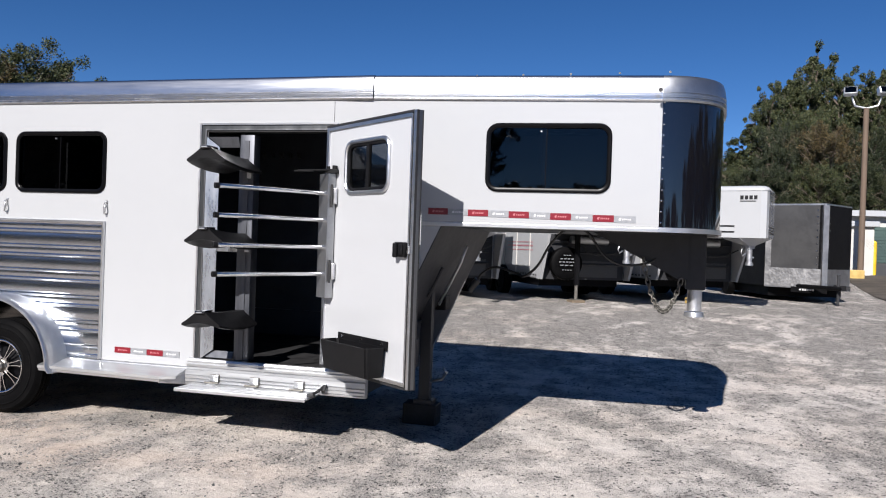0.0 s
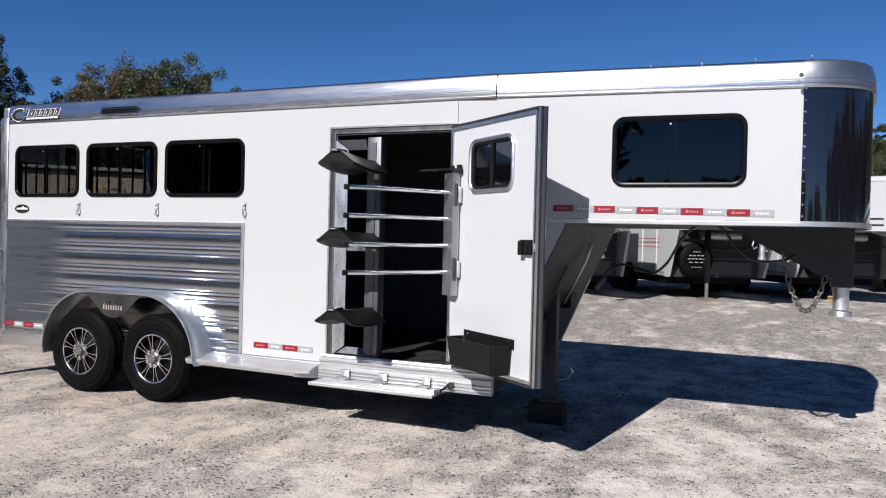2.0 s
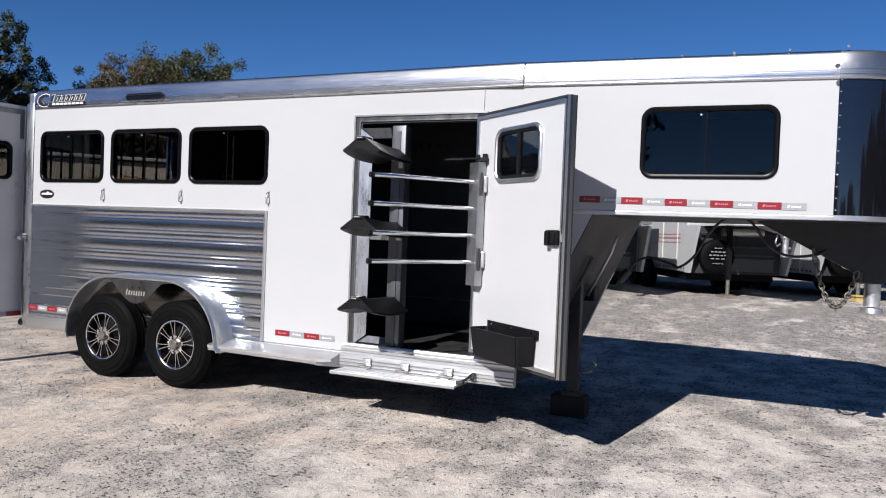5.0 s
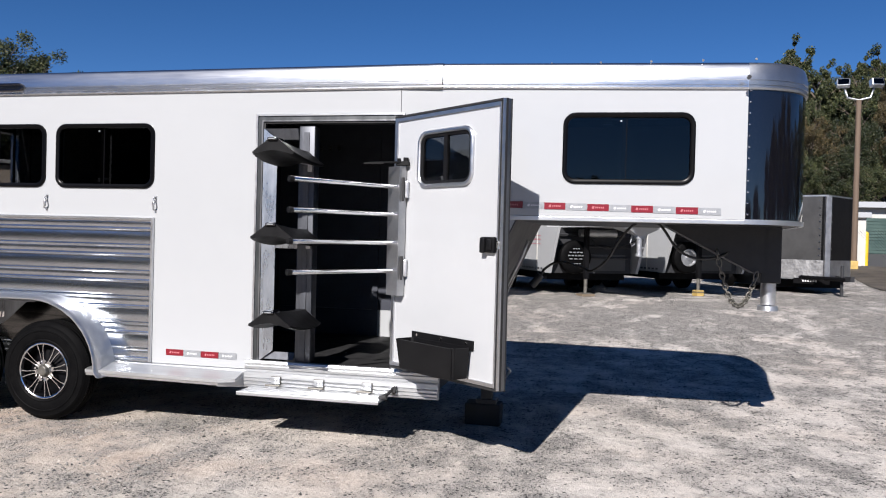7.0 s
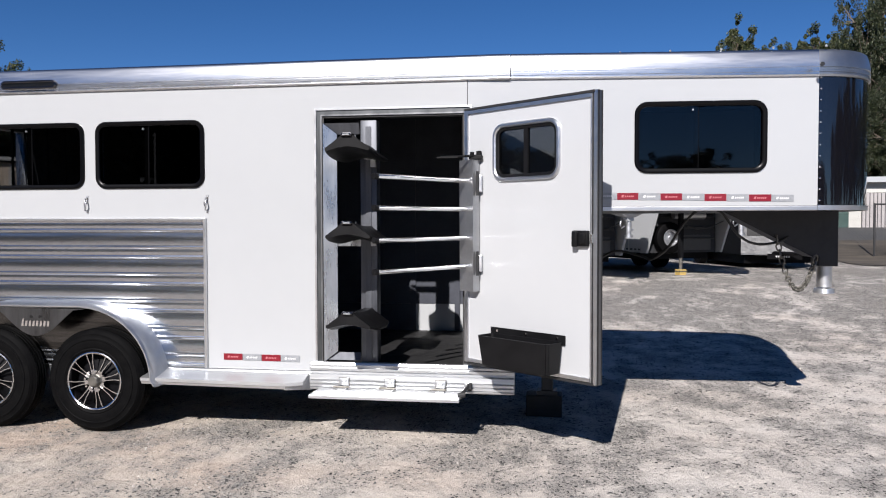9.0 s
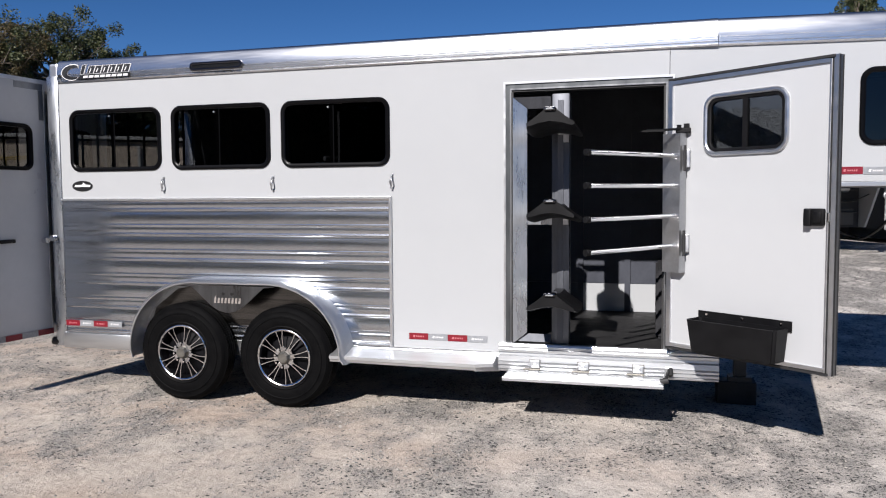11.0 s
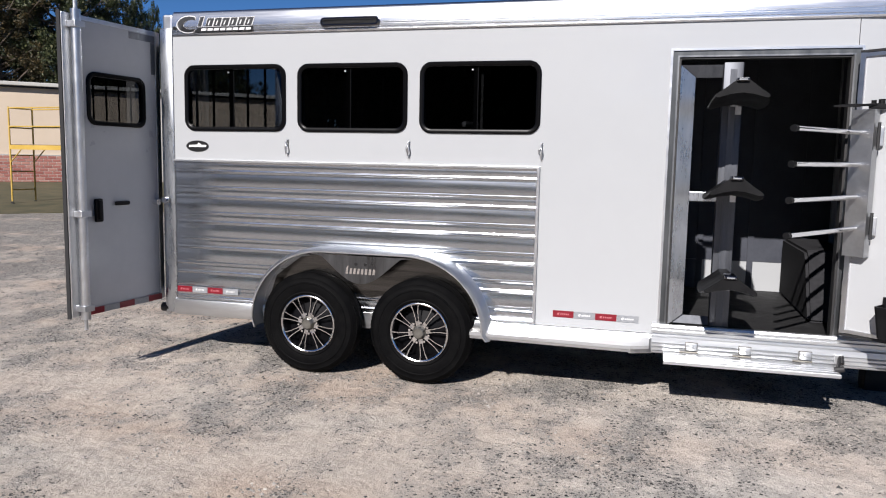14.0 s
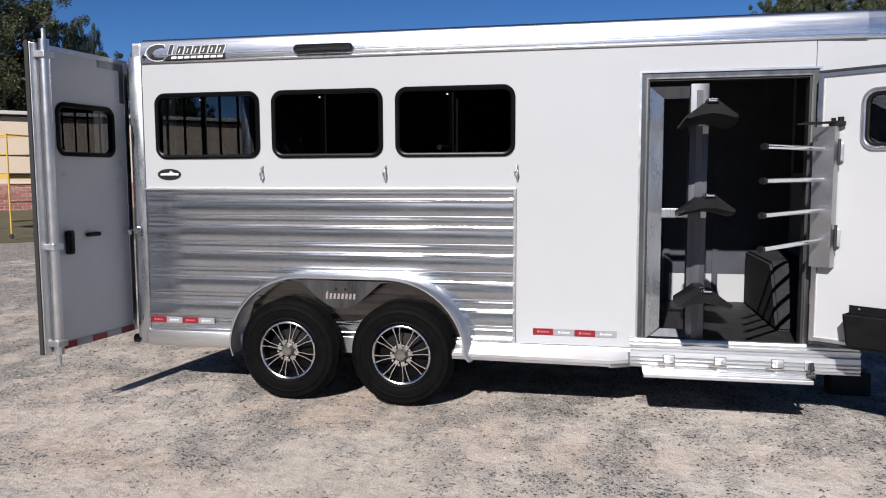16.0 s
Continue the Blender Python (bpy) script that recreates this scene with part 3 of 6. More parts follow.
# dark upholstered bench in the dressing room
bm = bmesh.new()
prism(bm, [(-2.33, 5.66, 0.507), (-2.33, 6.94, 0.507), (-2.33, 6.94, 0.985), (-2.33, 5.97, 0.985), (-2.33, 5.90, 0.93)], (0.33, 0, 0))
bmesh.ops.bevel(bm, geom=bm.edges[:], offset=0.02, segments=2, affect="EDGES")
P("wall_lining", bx(-1.955, -1.3, FAR - 0.16, FAR - 0.13, 1.66, 2.58), LINING)
P("neck_lining", prism(bmesh.new(), [(-1.53, Y + 0.06, 1.60), (-2.03, Y + 0.06, 0.51), (-2.05, Y + 0.06, 0.51), (-1.55, Y + 0.06, 1.60)], (0, FAR - Y - 0.12, 0)), LINING)
P("bench", bm, CARPET, "dark carpeted bench box", 30)
# stall divider rails in the horse area
bm = bmesh.new()
for z in (0.95, 1.25, 1.55, 1.85):
    rod(bm, (-4.75, Y + 0.12, z), (-4.2, FAR - 0.12, z), 0.02, seg=8)
P("stall_divider", bm, ALU)

# slanted neck wall with its fittings
SLOPE = Vector((-0.525, 0, -1.13)).normalized()
top0 = Vector((-1.425, Y, 1.615))
bm = prism(bmesh.new(), [(-1.425, Y + 0.002, 1.615), (-1.95, Y + 0.002, 0.48), (-1.99, Y + 0.002, 0.48), (-1.47, Y + 0.002, 1.615)], (0, FAR - Y - 0.004, 0))
T("neck_wall", bm, CHARCOAL, "charcoal slanted gooseneck wall")
nrm = Vector((1.13, 0, -0.525)).normalized()
at = lambda s, y, o=0.0: top0 + SLOPE * s + Vector((0, y - Y, 0)) + nrm * o
bm = bmesh.new()
tube(bm, [at(0.15, 6.1, 0.05), at(0.3, 6.14, 0.06), at(0.7, 6.14, 0.05)], 0.012)
P("jack_crank", bm, STEEL, "", 40)
bm = bmesh.new()
rod(bm, at(0.35, 5.75, 0.02), at(0.62, 5.75, 0.02), 0.012, seg=8)
rod(bm, at(0.85, 5.5, 0.02), at(0.85, 6.1, 0.02), 0.015, seg=8)
P("neck_bracket", bm, CHARCOAL)
P("junction_box", bx(-1.76, -1.66, 6.32, 6.50, 0.90, 1.02, bevel=0.01), BLACKPLASTIC)
P("battery_box", bx(-1.90, -1.72, 5.45, 5.75, 0.52, 0.72, bevel=0.015), CHARCOAL)
# landing leg
bm = bx(-1.765, -1.675, 5.915, 6.005, 0.20, 1.15, bevel=0.006)
box(bm, -1.80, -1.64, 5.90, 6.04, 0.167, 0.20)
P("landing_leg", bm, CHARCOAL, "grey square landing leg on a foot plate")
bm = tube(bmesh.new(), [(-1.675, 5.95, 0.35), (-1.58, 5.95, 0.37), (-1.54, 5.95, 0.43), (-1.57, 5.95, 0.47)], 0.012)
P("leg_pin", bm, STEEL, "", 40)

# gooseneck coupler: gusset, post, tube and foot ring
CY = 6.05
bm = prism(bmesh.new(), [(-0.42, CY - 0.13, 1.61), (0.30, CY - 0.13, 1.61), (0.30, CY - 0.13, 1.27), (0.24, CY - 0.13, 1.26)], (0, 0.26, 0))
P("coupler_gusset", bm, CHARCOAL, "charcoal coupler gusset")
P("coupler_post", bx(0.29, 0.43, CY - 0.09, CY + 0.09, 1.19, 1.61, bevel=0.01), CHARCOAL)
bm = rod(bmesh.new(), (0.36, CY, 1.03), (0.36, CY, 1.25), 0.053, seg=24)
P("coupler_tube", bm, STEEL, "bright steel coupler tube", 40)
bm = rod(bmesh.new(), (0.36, CY, 0.985), (0.36, CY, 1.02), 0.076, 0.070, seg=24)
P("coupler_foot", bm, STEEL, "", 40)


def chain(p0, p1, sag, n, name):
    p0, p1 = Vector(p0), Vector(p1)
    bm = bmesh.new()
    pts = []
    for i in range(n + 1):
        v = i / n
        p = p0.lerp(p1, v)
        p.z -= sag * (1 - (2 * v - 1) ** 2)
        pts.append(p)
    for i, (a, b) in enumerate(zip(pts, pts[1:])):
        d = b - a
        q = d.to_track_quat("X", "Z").to_matrix().to_4x4()
        turn = Matrix.Rotation(radians(90 * (i % 2) + 20), 4, "X")
        L, W = d.length * 0.5 + 0.008, 0.017
        loop_pts = []
        for k in range(14):
            t = 2 * math.pi * k / 14
            loop_pts.append(Matrix.Translation((a + b) / 2) @ q @ turn @ Vector((L * math.cos(t), W * math.sin(t), 0)))
        rows = []
        for k in range(14):
            c, t0 = loop_pts[k], (loop_pts[(k + 1) % 14] - loop_pts[k - 1]).normalized()
            s = t0.cross(Vector((0.2, 0.4, 0.9))).normalized()
            u = s.cross(t0)
            rows.append([bm.verts.new(c + 0.0062 * (math.cos(2 * math.pi * j / 5) * s + math.sin(2 * math.pi * j / 5) * u)) for j in range(5)])
        for k in range(14):
            for j in range(5):
                bm.faces.new((rows[k][j], rows[k][(j + 1) % 5], rows[(k + 1) % 14][(j + 1) % 5], rows[(k + 1) % 14][j]))
    return P(name, bm, CHAIN, "dull hanging safety chain", 60)


chain((-0.03, CY - 0.16, 1.42), (0.25, CY - 0.16, 1.27), 0.32, 24, "safety_chain")

# electrical lead looped under the nose
pts = []
keys = [(-1.33, 6.05, 1.17), (-1.30, 6.05, 1.24), (-1.18, 6.0, 1.30), (-1.0, 5.95, 1.26), (-0.93, 5.9, 1.24), (-0.82, 5.85, 1.33), (-0.72, 5.8, 1.50), (-0.60, 5.8, 1.615), (-0.45, 5.8, 1.60), (-0.32, 5.82, 1.43), (-0.18, 5.85, 1.36), (0.0, 5.9, 1.38), (0.10, 5.95, 1.45)]
for i in range(len(keys) - 1):
    p = [Vector(keys[min(max(i + k, 0), len(keys) - 1)]) for k in (-1, 0, 1, 2)]
    for j in range(6):
        t = j / 6
        pts.append(0.5 * (2 * p[1] + (p[2] - p[0]) * t + (2 * p[0] - 5 * p[1] + 4 * p[2] - p[3]) * t * t + (3 * p[1] - p[0] - 3 * p[2] + p[3]) * t ** 3))
P("electrical_lead", tube(bmesh.new(), pts, 0.010), CABLE, "black electrical lead", 60)
bm = rod(bmesh.new(), (-1.40, 6.05, 1.10), (-1.33, 6.05, 1.19), 0.03, seg=12)
P("plug", bm, CABLE, "", 40)


# windows
def window(w, n_guard=0, radius=0.085, tp=lambda bm: bm):
    x0, x1, z0, z1 = w
    f = P("window", tp(ring(bmesh.new(), rounded(x0, x1, z0, z1, radius), rounded(x0 + 0.032, x1 - 0.032, z0 + 0.032, z1 - 0.032, radius - 0.03), Y - 0.016, Y + 0.03, lip=0.006)), FRAMEBLACK, "black framed sliding window with dark tinted glass", 35)
    xm = x0 + (x1 - x0) * 0.47
    for a, b, y in ((x0 + 0.03, xm + 0.012, Y + 0.002), (xm - 0.012, x1 - 0.03, Y + 0.014)):
        pane = part("pane", tp(bx(a, b, y, y + 0.004, z0 + 0.03, z1 - 0.03)), DOORGLASS if n_guard and x0 < -6.5 else TINTED, f)
        glaze(pane, (0, -1, 0))
    part("meeting_bar", tp(bx(xm - 0.017, xm + 0.017, Y + 0.0075, Y + 0.0125, z0 + 0.03, z1 - 0.03)), FRAMEBLACK, f)
    part("catch", tp(bx(xm - 0.028, xm - 0.018, Y - 0.008, Y + 0.002, z1 - 0.062, z1 - 0.052)), STEEL, f)
    if n_guard:
        for i in range(n_guard):
            x = x0 + 0.06 + (x1 - x0 - 0.12) * i / (n_guard - 1)
            part("guard_bar", bx(x - 0.008, x + 0.008, Y + 0.06, Y + 0.07, z0 - 0.02, z1 + 0.02), GUARD, f)
    return f


for w in WINDOWS:
    window(w, 6 if w[0] < -5.5 else 0)
window(NOSEWIN, tp=taper)

# tie hooks under the windows
for hx in (-6.068, -5.118, -4.168):
    bm = bmesh.new()
    box(bm, hx - 0.012, hx + 0.008, Y - 0.004, Y, 1.70, 1.725)
    box(bm, hx - 0.012, hx + 0.008, Y - 0.004, Y, 1.60, 1.625)
    tube(bm, [(hx, Y - 0.006, 1.715), (hx - 0.004, Y - 0.03, 1.70), (hx + 0.004, Y - 0.035, 1.66), (hx - 0.004, Y - 0.03, 1.62), (hx, Y - 0.006, 1.61)], 0.006)
    tube(bm, [(hx - 0.004, Y - 0.012, 1.69), (hx - 0.022, Y - 0.014, 1.67), (hx - 0.018, Y - 0.014, 1.645)], 0.004)
    P("tie_hook", bm, STEEL, "small bright steel tie hook", 50)

# bright aluminium planks on the lower side, ribbed
clad = P("plank_cladding", bx(RX + 0.002, -4.182, Y - 0.006, Y - 0.001, 0.462, 1.556), POLISHED, "bright ribbed aluminium plank cladding")
PL = 6
PH = 0.197
bm = bmesh.new()
prof = []
for i in range(66):
    v = PH * i / 65
    ridge = sum(0.006 * max(0.0, 1 - ((v - c) / w) ** 2) ** 0.8 for c, w in ((0.018, 0.011), (0.091, 0.014)))
    belly = 0.0022 * math.sin(math.pi * min(max((v - 0.03) / 0.047, 0.0), 1.0)) + 0.0030 * math.sin(math.pi * min(max((v - 0.105) / 0.092, 0.0), 1.0)) + 0.0052 * smoothstep((v - 0.098) / 0.012) * (1 - min(max((v - 0.11) / 0.082, 0.0), 1.0))
    prof.append((0.003 + ridge + belly, v))
sheet(bm, [[(x, Y - 0.005 - o, h) for o, h in prof] for x in (RX + 0.012, -4.19)])
bmesh.ops.recalc_face_normals(bm, faces=bm.faces[:])
plank = part("plank", bm, POLISHED, clad, smooth=50)
plank.location.z = 0.468
for i in range(1, PL):
    o = new("plank", plank.data)
    o.parent = clad
    o.location.z = 0.468 + PH * i
    if i == PL - 1:
        # the top plank is ripped to fit under its edge trim
        b = bmesh.new()
        sheet(b, [[(x, Y - 0.005 - q, h) for q, h in prof if h < 1.546 - 0.468 - PH * i] for x in (RX + 0.012, -4.19)])
        bmesh.ops.recalc_face_normals(b, faces=b.faces[:])
        o.data = bpy.data.meshes.new("plank")
        for f in b.faces:
            f.smooth = True
        b.to_mesh(o.data)
        b.free()
        o.data.materials.append(POLISHED)
P("cladding_edge", bx(-4.196, -4.176, Y - 0.022, Y, 0.462, 1.560, bevel=0.003), ALU)
P("cladding_edge", bx(RX, -4.19, Y - 0.022, Y, 1.541, 1.560, bevel=0.003), ALU)

# lower rails
P("lower_rail", bx(RX - 0.02, -6.25, Y - 0.03, Y + 0.05, 0.335, 0.458, bevel=0.008), ALU, "", 40)
P("lower_rail", bx(-6.25, -4.45, Y - 0.004, Y + 0.05, 0.335, 0.458, bevel=0.004), ALU)
P("lower_rail", bx(-4.45, -3.38, Y - 0.03, Y + 0.05, 0.345, 0.458, bevel=0.008), ALU)
bm = prism(bmesh.new(), [(-4.62, Y - 0.02, 0.452), (-3.40, Y - 0.02, 0.446), (-3.40, Y - 0.16, 0.41), (-3.52, Y - 0.20, 0.405), (-4.60, Y - 0.20, 0.415)], (0, 0, -0.022))
prism(bm, [(-4.60, Y - 0.20, 0.413), (-3.52, Y - 0.20, 0.403), (-3.52, Y - 0.185, 0.36), (-4.60, Y - 0.185, 0.37)], (0, 0.012, 0))
prism(bm, [(-3.52, Y - 0.20, 0.403), (-3.38, Y - 0.03, 0.44), (-3.38, Y - 0.03, 0.33), (-3.52, Y - 0.19, 0.355)], (-0.01, 0.004, 0))
P("running_board", bm, MILL, "bright aluminium running board", 0)

# doorway: frame, ribbed sill and folding step
dx0, dx1, dz0, dz1 = DOOR
for o, w, y0, y1, mt, nm in ((0.0, 0.014, Y - 0.014, Y + 0.02, ALU, "door_frame"), (0.014, 0.030, Y - 0.004, Y + 0.05, FRAMEDARK, "door_rebate"), (0.044, 0.010, Y - 0.008, Y + 0.08, DARKALU, "door_stop"), (0.054, 0.012, Y + 0.004, Y + 0.09, SEAL, "door_seal")):
    bm = bmesh.new()
    box(bm, dx0 - 0.012 + o, dx0 - 0.012 + o + w, y0, y1, dz0, dz1 + 0.012 - o)
    box(bm, dx1 + 0.012 - o - w, dx1 + 0.012 - o, y0, y1, dz0, dz1 + 0.012 - o)
    box(bm, dx0 - 0.012 + o + w, dx1 + 0.012 - o - w, y0, y1, dz1 + 0.012 - o - w, dz1 + 0.012 - o)
    P(nm, bm, mt)
bm = bmesh.new()
prof = [(0.0, 0.532), (0.030, 0.530), (0.036, 0.514), (0.028, 0.510), (0.028, 0.496), (0.046, 0.492), (0.046, 0.474), (0.034, 0.470), (0.036, 0.455), (0.052, 0.446), (0.056, 0.412), (0.046, 0.409), (0.058, 0.400), (0.058, 0.386), (0.046, 0.383), (0.058, 0.374), (0.058, 0.360), (0.046, 0.357), (0.056, 0.349), (0.052, 0.340), (0.0, 0.338)]
prism(bm, [(-3.385, Y - o, z) for o, z in prof], (1.452, 0, 0))
P("door_sill", bm, MILL, "ribbed aluminium door sill", 25)
step = P("folding_step", bx(-3.31, -2.28, 4.848, Y - 0.058, 0.342, 0.356, bevel=0.003), MILL, "bright folding aluminium entry step", 40)
part("nosing", bx(-3.31, -2.28, 4.836, 4.852, 0.334, 0.360, bevel=0.004), MILL, step)
for y in (4.90, 4.95, 5.00):
    part("tread_rib", bx(-3.30, -2.29, y - 0.006, y + 0.006, 0.356, 0.359), MILL, step)
for x in (-3.13, -2.80, -2.44):
    part("hinge_gasket", bx(x - 0.039, x + 0.039, Y - 0.064, Y - 0.058, 0.374, 0.429), CHAIN, step)
    b = bx(x - 0.036, x + 0.036, Y - 0.078, Y - 0.060, 0.376, 0.426, bevel=0.005)
    box(b, x - 0.014, x + 0.014, Y - 0.084, Y - 0.076, 0.392, 0.412, bevel=0.003)
    hb = part("hinge", b, MILL, step, smooth=40)
    part("hinge_pin", rod(bmesh.new(), (x - 0.075, Y - 0.080, 0.366), (x + 0.04, Y - 0.080, 0.366), 0.007, seg=8), CHAIN, hb)
    part("hinge_leaf", bx(x - 0.03, x + 0.03, Y - 0.13, Y - 0.082, 0.356, 0.363), MILL, hb)
part("catch_plate", bx(-2.275, -2.225, Y - 0.075, Y - 0.059, 0.365, 0.425, bevel=0.004), MILL, step)
b = bmesh.new()
tube(b, [(-2.245, Y - 0.08, 0.405), (-2.262, Y - 0.14, 0.38), (-2.285, 4.93, 0.366)], 0.011)
rod(b, (-2.235, Y - 0.10, 0.375), (-2.235, Y - 0.07, 0.415), 0.016, seg=8)
rod(b, (-2.30, 4.93, 0.362), (-2.25, 4.93, 0.372), 0.018, seg=10)
part("catch", b, SEAL, step)

# entry door leaf, swung open
HINGE = Vector((-2.262, 5.060, 0))
U, N = Vector((0.7986, -0.6018, 0)), Vector((-0.6018, -0.7986, 0))
leaf_m = Matrix(((U.x, N.x, 0, HINGE.x), (U.y, N.y, 0, HINGE.y), (0, 0, 1, 0), (0, 0, 0, 1)))   # local x along the leaf, y towards its inner face
LW = 1.060
door = part("entry_door", bmesh.new(), DOORWHITE, trailer, "white entry door standing open")
door.matrix_local = leaf_m
LWIN = (0.256, 0.797, 1.785, 2.160)
bm = holed(bmesh.new(), 0.03, LW - 0.042, 0.60, 2.250, [inset(LWIN, 0.035)], 0.0, -0.035)
bm.to_mesh(door.data)
bm.free()
D = lambda name, bm, mat, label="", smooth=0: part(name, bm, mat, door, label, smooth)
bm = bmesh.new()
box(bm, LW - 0.042, LW - 0.030, -0.045, 0.012, 0.575, 2.270, bevel=0.003)
box(bm, LW - 0.026, LW - 0.012, -0.045, 0.004, 0.565, 2.275, bevel=0.003)
box(bm, 0.0, 0.03, -0.045, 0.012, 0.575, 2.275)
box(bm, 0.03, LW - 0.042, -0.045, 0.012, 0.578, 0.60)
box(bm, 0.03, LW - 0.042, -0.045, 0.012, 2.250, 2.272)
D("leaf_frame", bm, ALU, "aluminium leaf edging")
D("leaf_edge", bx(LW - 0.012, LW + 0.002, 0.002, 0.013, 0.566, 2.287), ALU, "bright aluminium leaf edge")
D("leaf_seal", bx(LW - 0.012, LW + 0.003, -0.016, 0.002, 0.562, 2.289), SEAL, "black rubber door seal")
D("leaf_edge", bx(LW - 0.012, LW + 0.002, -0.042, -0.016, 0.562, 2.289), DARKALU, "dull aluminium leaf edge")
D("leaf_seal", bx(LW - 0.012, LW + 0.004, -0.05, -0.042, 0.56, 2.290), SEAL, "black rubber door seal")
D("leaf_seal", bx(0.0, LW - 0.012, -0.05, 0.014, 2.275, 2.289), SEAL, "black rubber door seal")
D("leaf_seal", bx(0.0, LW - 0.014, -0.05, 0.014, 0.560, 0.574), SEAL, "black rubber door seal")
D("leaf_seal", bx(LW - 0.030, LW - 0.026, -0.03, 0.01, 0.575, 2.270), SEAL, "black rubber door seal")
D("window_frame", ring(bmesh.new(), rounded(*LWIN, 0.085), rounded(LWIN[0] + 0.026, LWIN[1] - 0.026, LWIN[2] + 0.026, LWIN[3] - 0.026, 0.062), 0.02, -0.03, lip=-0.008), ALU, "aluminium window surround", 35)
D("window_frame", ring(bmesh.new(), rounded(LWIN[0] + 0.024, LWIN[1] - 0.024, LWIN[2] + 0.024, LWIN[3] - 0.024, 0.062), rounded(LWIN[0] + 0.046, LWIN[1] - 0.046, LWIN[2] + 0.046, LWIN[3] - 0.046, 0.042), 0.006, -0.03, lip=-0.004), BLACKPLASTIC, "black window sash", 35)
xm = (LWIN[0] + LWIN[1]) / 2
for a, b in ((LWIN[0] + 0.04, xm - 0.01), (xm + 0.01, LWIN[1] - 0.04)):
    glaze(D("pane", bx(a, b, -0.012, -0.008, LWIN[2] + 0.04, LWIN[3] - 0.04), DOORGLASS), (0, 1, 0))
D("meeting_bar", bx(xm - 0.016, xm + 0.016, -0.02, 0.004, LWIN[2] + 0.04, LWIN[3] - 0.04), BLACKPLASTIC)
bm = bx(0.898, 1.012, 0.0, 0.03, 1.378, 1.472, bevel=0.008)
box(bm, 0.910, 0.950, 0.03, 0.05, 1.375, 1.467, bevel=0.008)
box(bm, 0.960, 1.002, 0.03, 0.042, 1.393, 1.457, bevel=0.006)
D("door_latch", bm, BLACKPLASTIC, "black door latch", 40)
bm = rod(bmesh.new(), (LW - 0.03, 0.01, 1.40), (LW - 0.03, 0.01, 1.45), 0.01, seg=8)
D("latch_pin", bm, CHROME)
# feed tub hung on the door
bm = bmesh.new()
x0, x1, z0, z1, dp = 0.25, 0.83, 0.605, 0.795, 0.165
outer = [[(x0, 0.012, z1), (x1, 0.012, z1), (x1, dp, z1), (x0, dp, z1)], [(x0 + 0.02, 0.012, z0), (x1 - 0.02, 0.012, z0), (x1 - 0.02, dp - 0.02, z0), (x0 + 0.02, dp - 0.02, z0)]]
va = [bm.verts.new(p) for p in outer[0]]
vb = [bm.verts.new(p) for p in outer[1]]
for i in range(4):
    bm.faces.new((va[i], va[(i + 1) % 4], vb[(i + 1) % 4], vb[i]))
bm.faces.new(vb)
bmesh.ops.bevel(bm, geom=[e for e in bm.edges if abs(e.verts[0].co.z - e.verts[1].co.z) > 0.1], offset=0.018, segments=3, affect="EDGES")
thick(bm, 0.006)
box(bm, x0 - 0.01, x1 + 0.01, 0.004, 0.012, z1 - 0.02, z1 + 0.04)
D("feed_tub", bm, BLACKPLASTIC, "black plastic feed tub", 30)
for x in (x0 + 0.05, (x0 + x1) / 2, x1 - 0.05):
    D("tub_bolt", rod(bmesh.new(), (x, 0.012, z1 + 0.02), (x, 0.018, z1 + 0.02), 0.008, seg=8), CHROME)
for z in (0.85, 1.25, 1.72, 2.05):
    D("hinge", bx(-0.03, 0.03, -0.06, -0.04, z - 0.05, z + 0.05, bevel=0.006), ALU)

# swing-out blanket bar rack at the doorway
rack = part("blanket_rack", bmesh.new(), SATIN, trailer, "aluminium swing rack with four blanket bars")
bm = bmesh.new()
prism(bm, [(-2.197, 4.930, 1.062), (-2.197, 4.930, 1.938), (-2.300, 5.016, 1.938), (-2.296, 5.010, 1.062)], (0.012, 0.010, 0))
prism(bm, [(-2.197, 4.930, 1.062), (-2.197, 4.930, 1.938), (-2.165, 4.962, 1.938), (-2.165, 4.962, 1.062)], (0.006, 0.008, 0))
bm.to_mesh(rack.data)
bm.free()
for i, z in enumerate((1.797, 1.607, 1.414, 1.224)):
    b = rod(bmesh.new(), (-2.248, 4.992, z + 0.004), (-2.715, 4.345, z), 0.0155, seg=14)
    part("blanket_bar", b, CHROME, rack, smooth=40)
    b = rod(bmesh.new(), (-2.709, 4.353, z), (-2.727, 4.329, z), 0.019, seg=14)
    part("end_cap", b, BLACKPLASTIC, rack, smooth=40)
b = bx(-2.225, -2.135, 4.93, 4.97, 1.940, 1.968, bevel=0.004)
tube(b, [(-2.16, 4.95, 1.965), (-2.27, 4.90, 1.957), (-2.40, 4.87, 1.952)], 0.008)
box(b, -2.43, -2.29, 4.865, 4.885, 1.944, 1.954)
rod(b, (-2.16, 4.95, 1.95), (-2.16, 4.95, 1.995), 0.018, seg=10)
rod(b, (-2.205, 4.94, 1.968), (-2.205, 4.94, 1.988), 0.014, seg=8)
part("rack_pivot", b, BLACKPLASTIC, rack)
for z in (1.25, 1.78):
    part("hinge", bx(-2.162, -2.136, 4.938, 4.962, z - 0.058, z + 0.058, bevel=0.006), STEEL, rack)
    part("hinge_pin", rod(bmesh.new(), (-2.168, 4.930, z - 0.08), (-2.168, 4.930, z + 0.08), 0.009, seg=8), SEAL, rack)

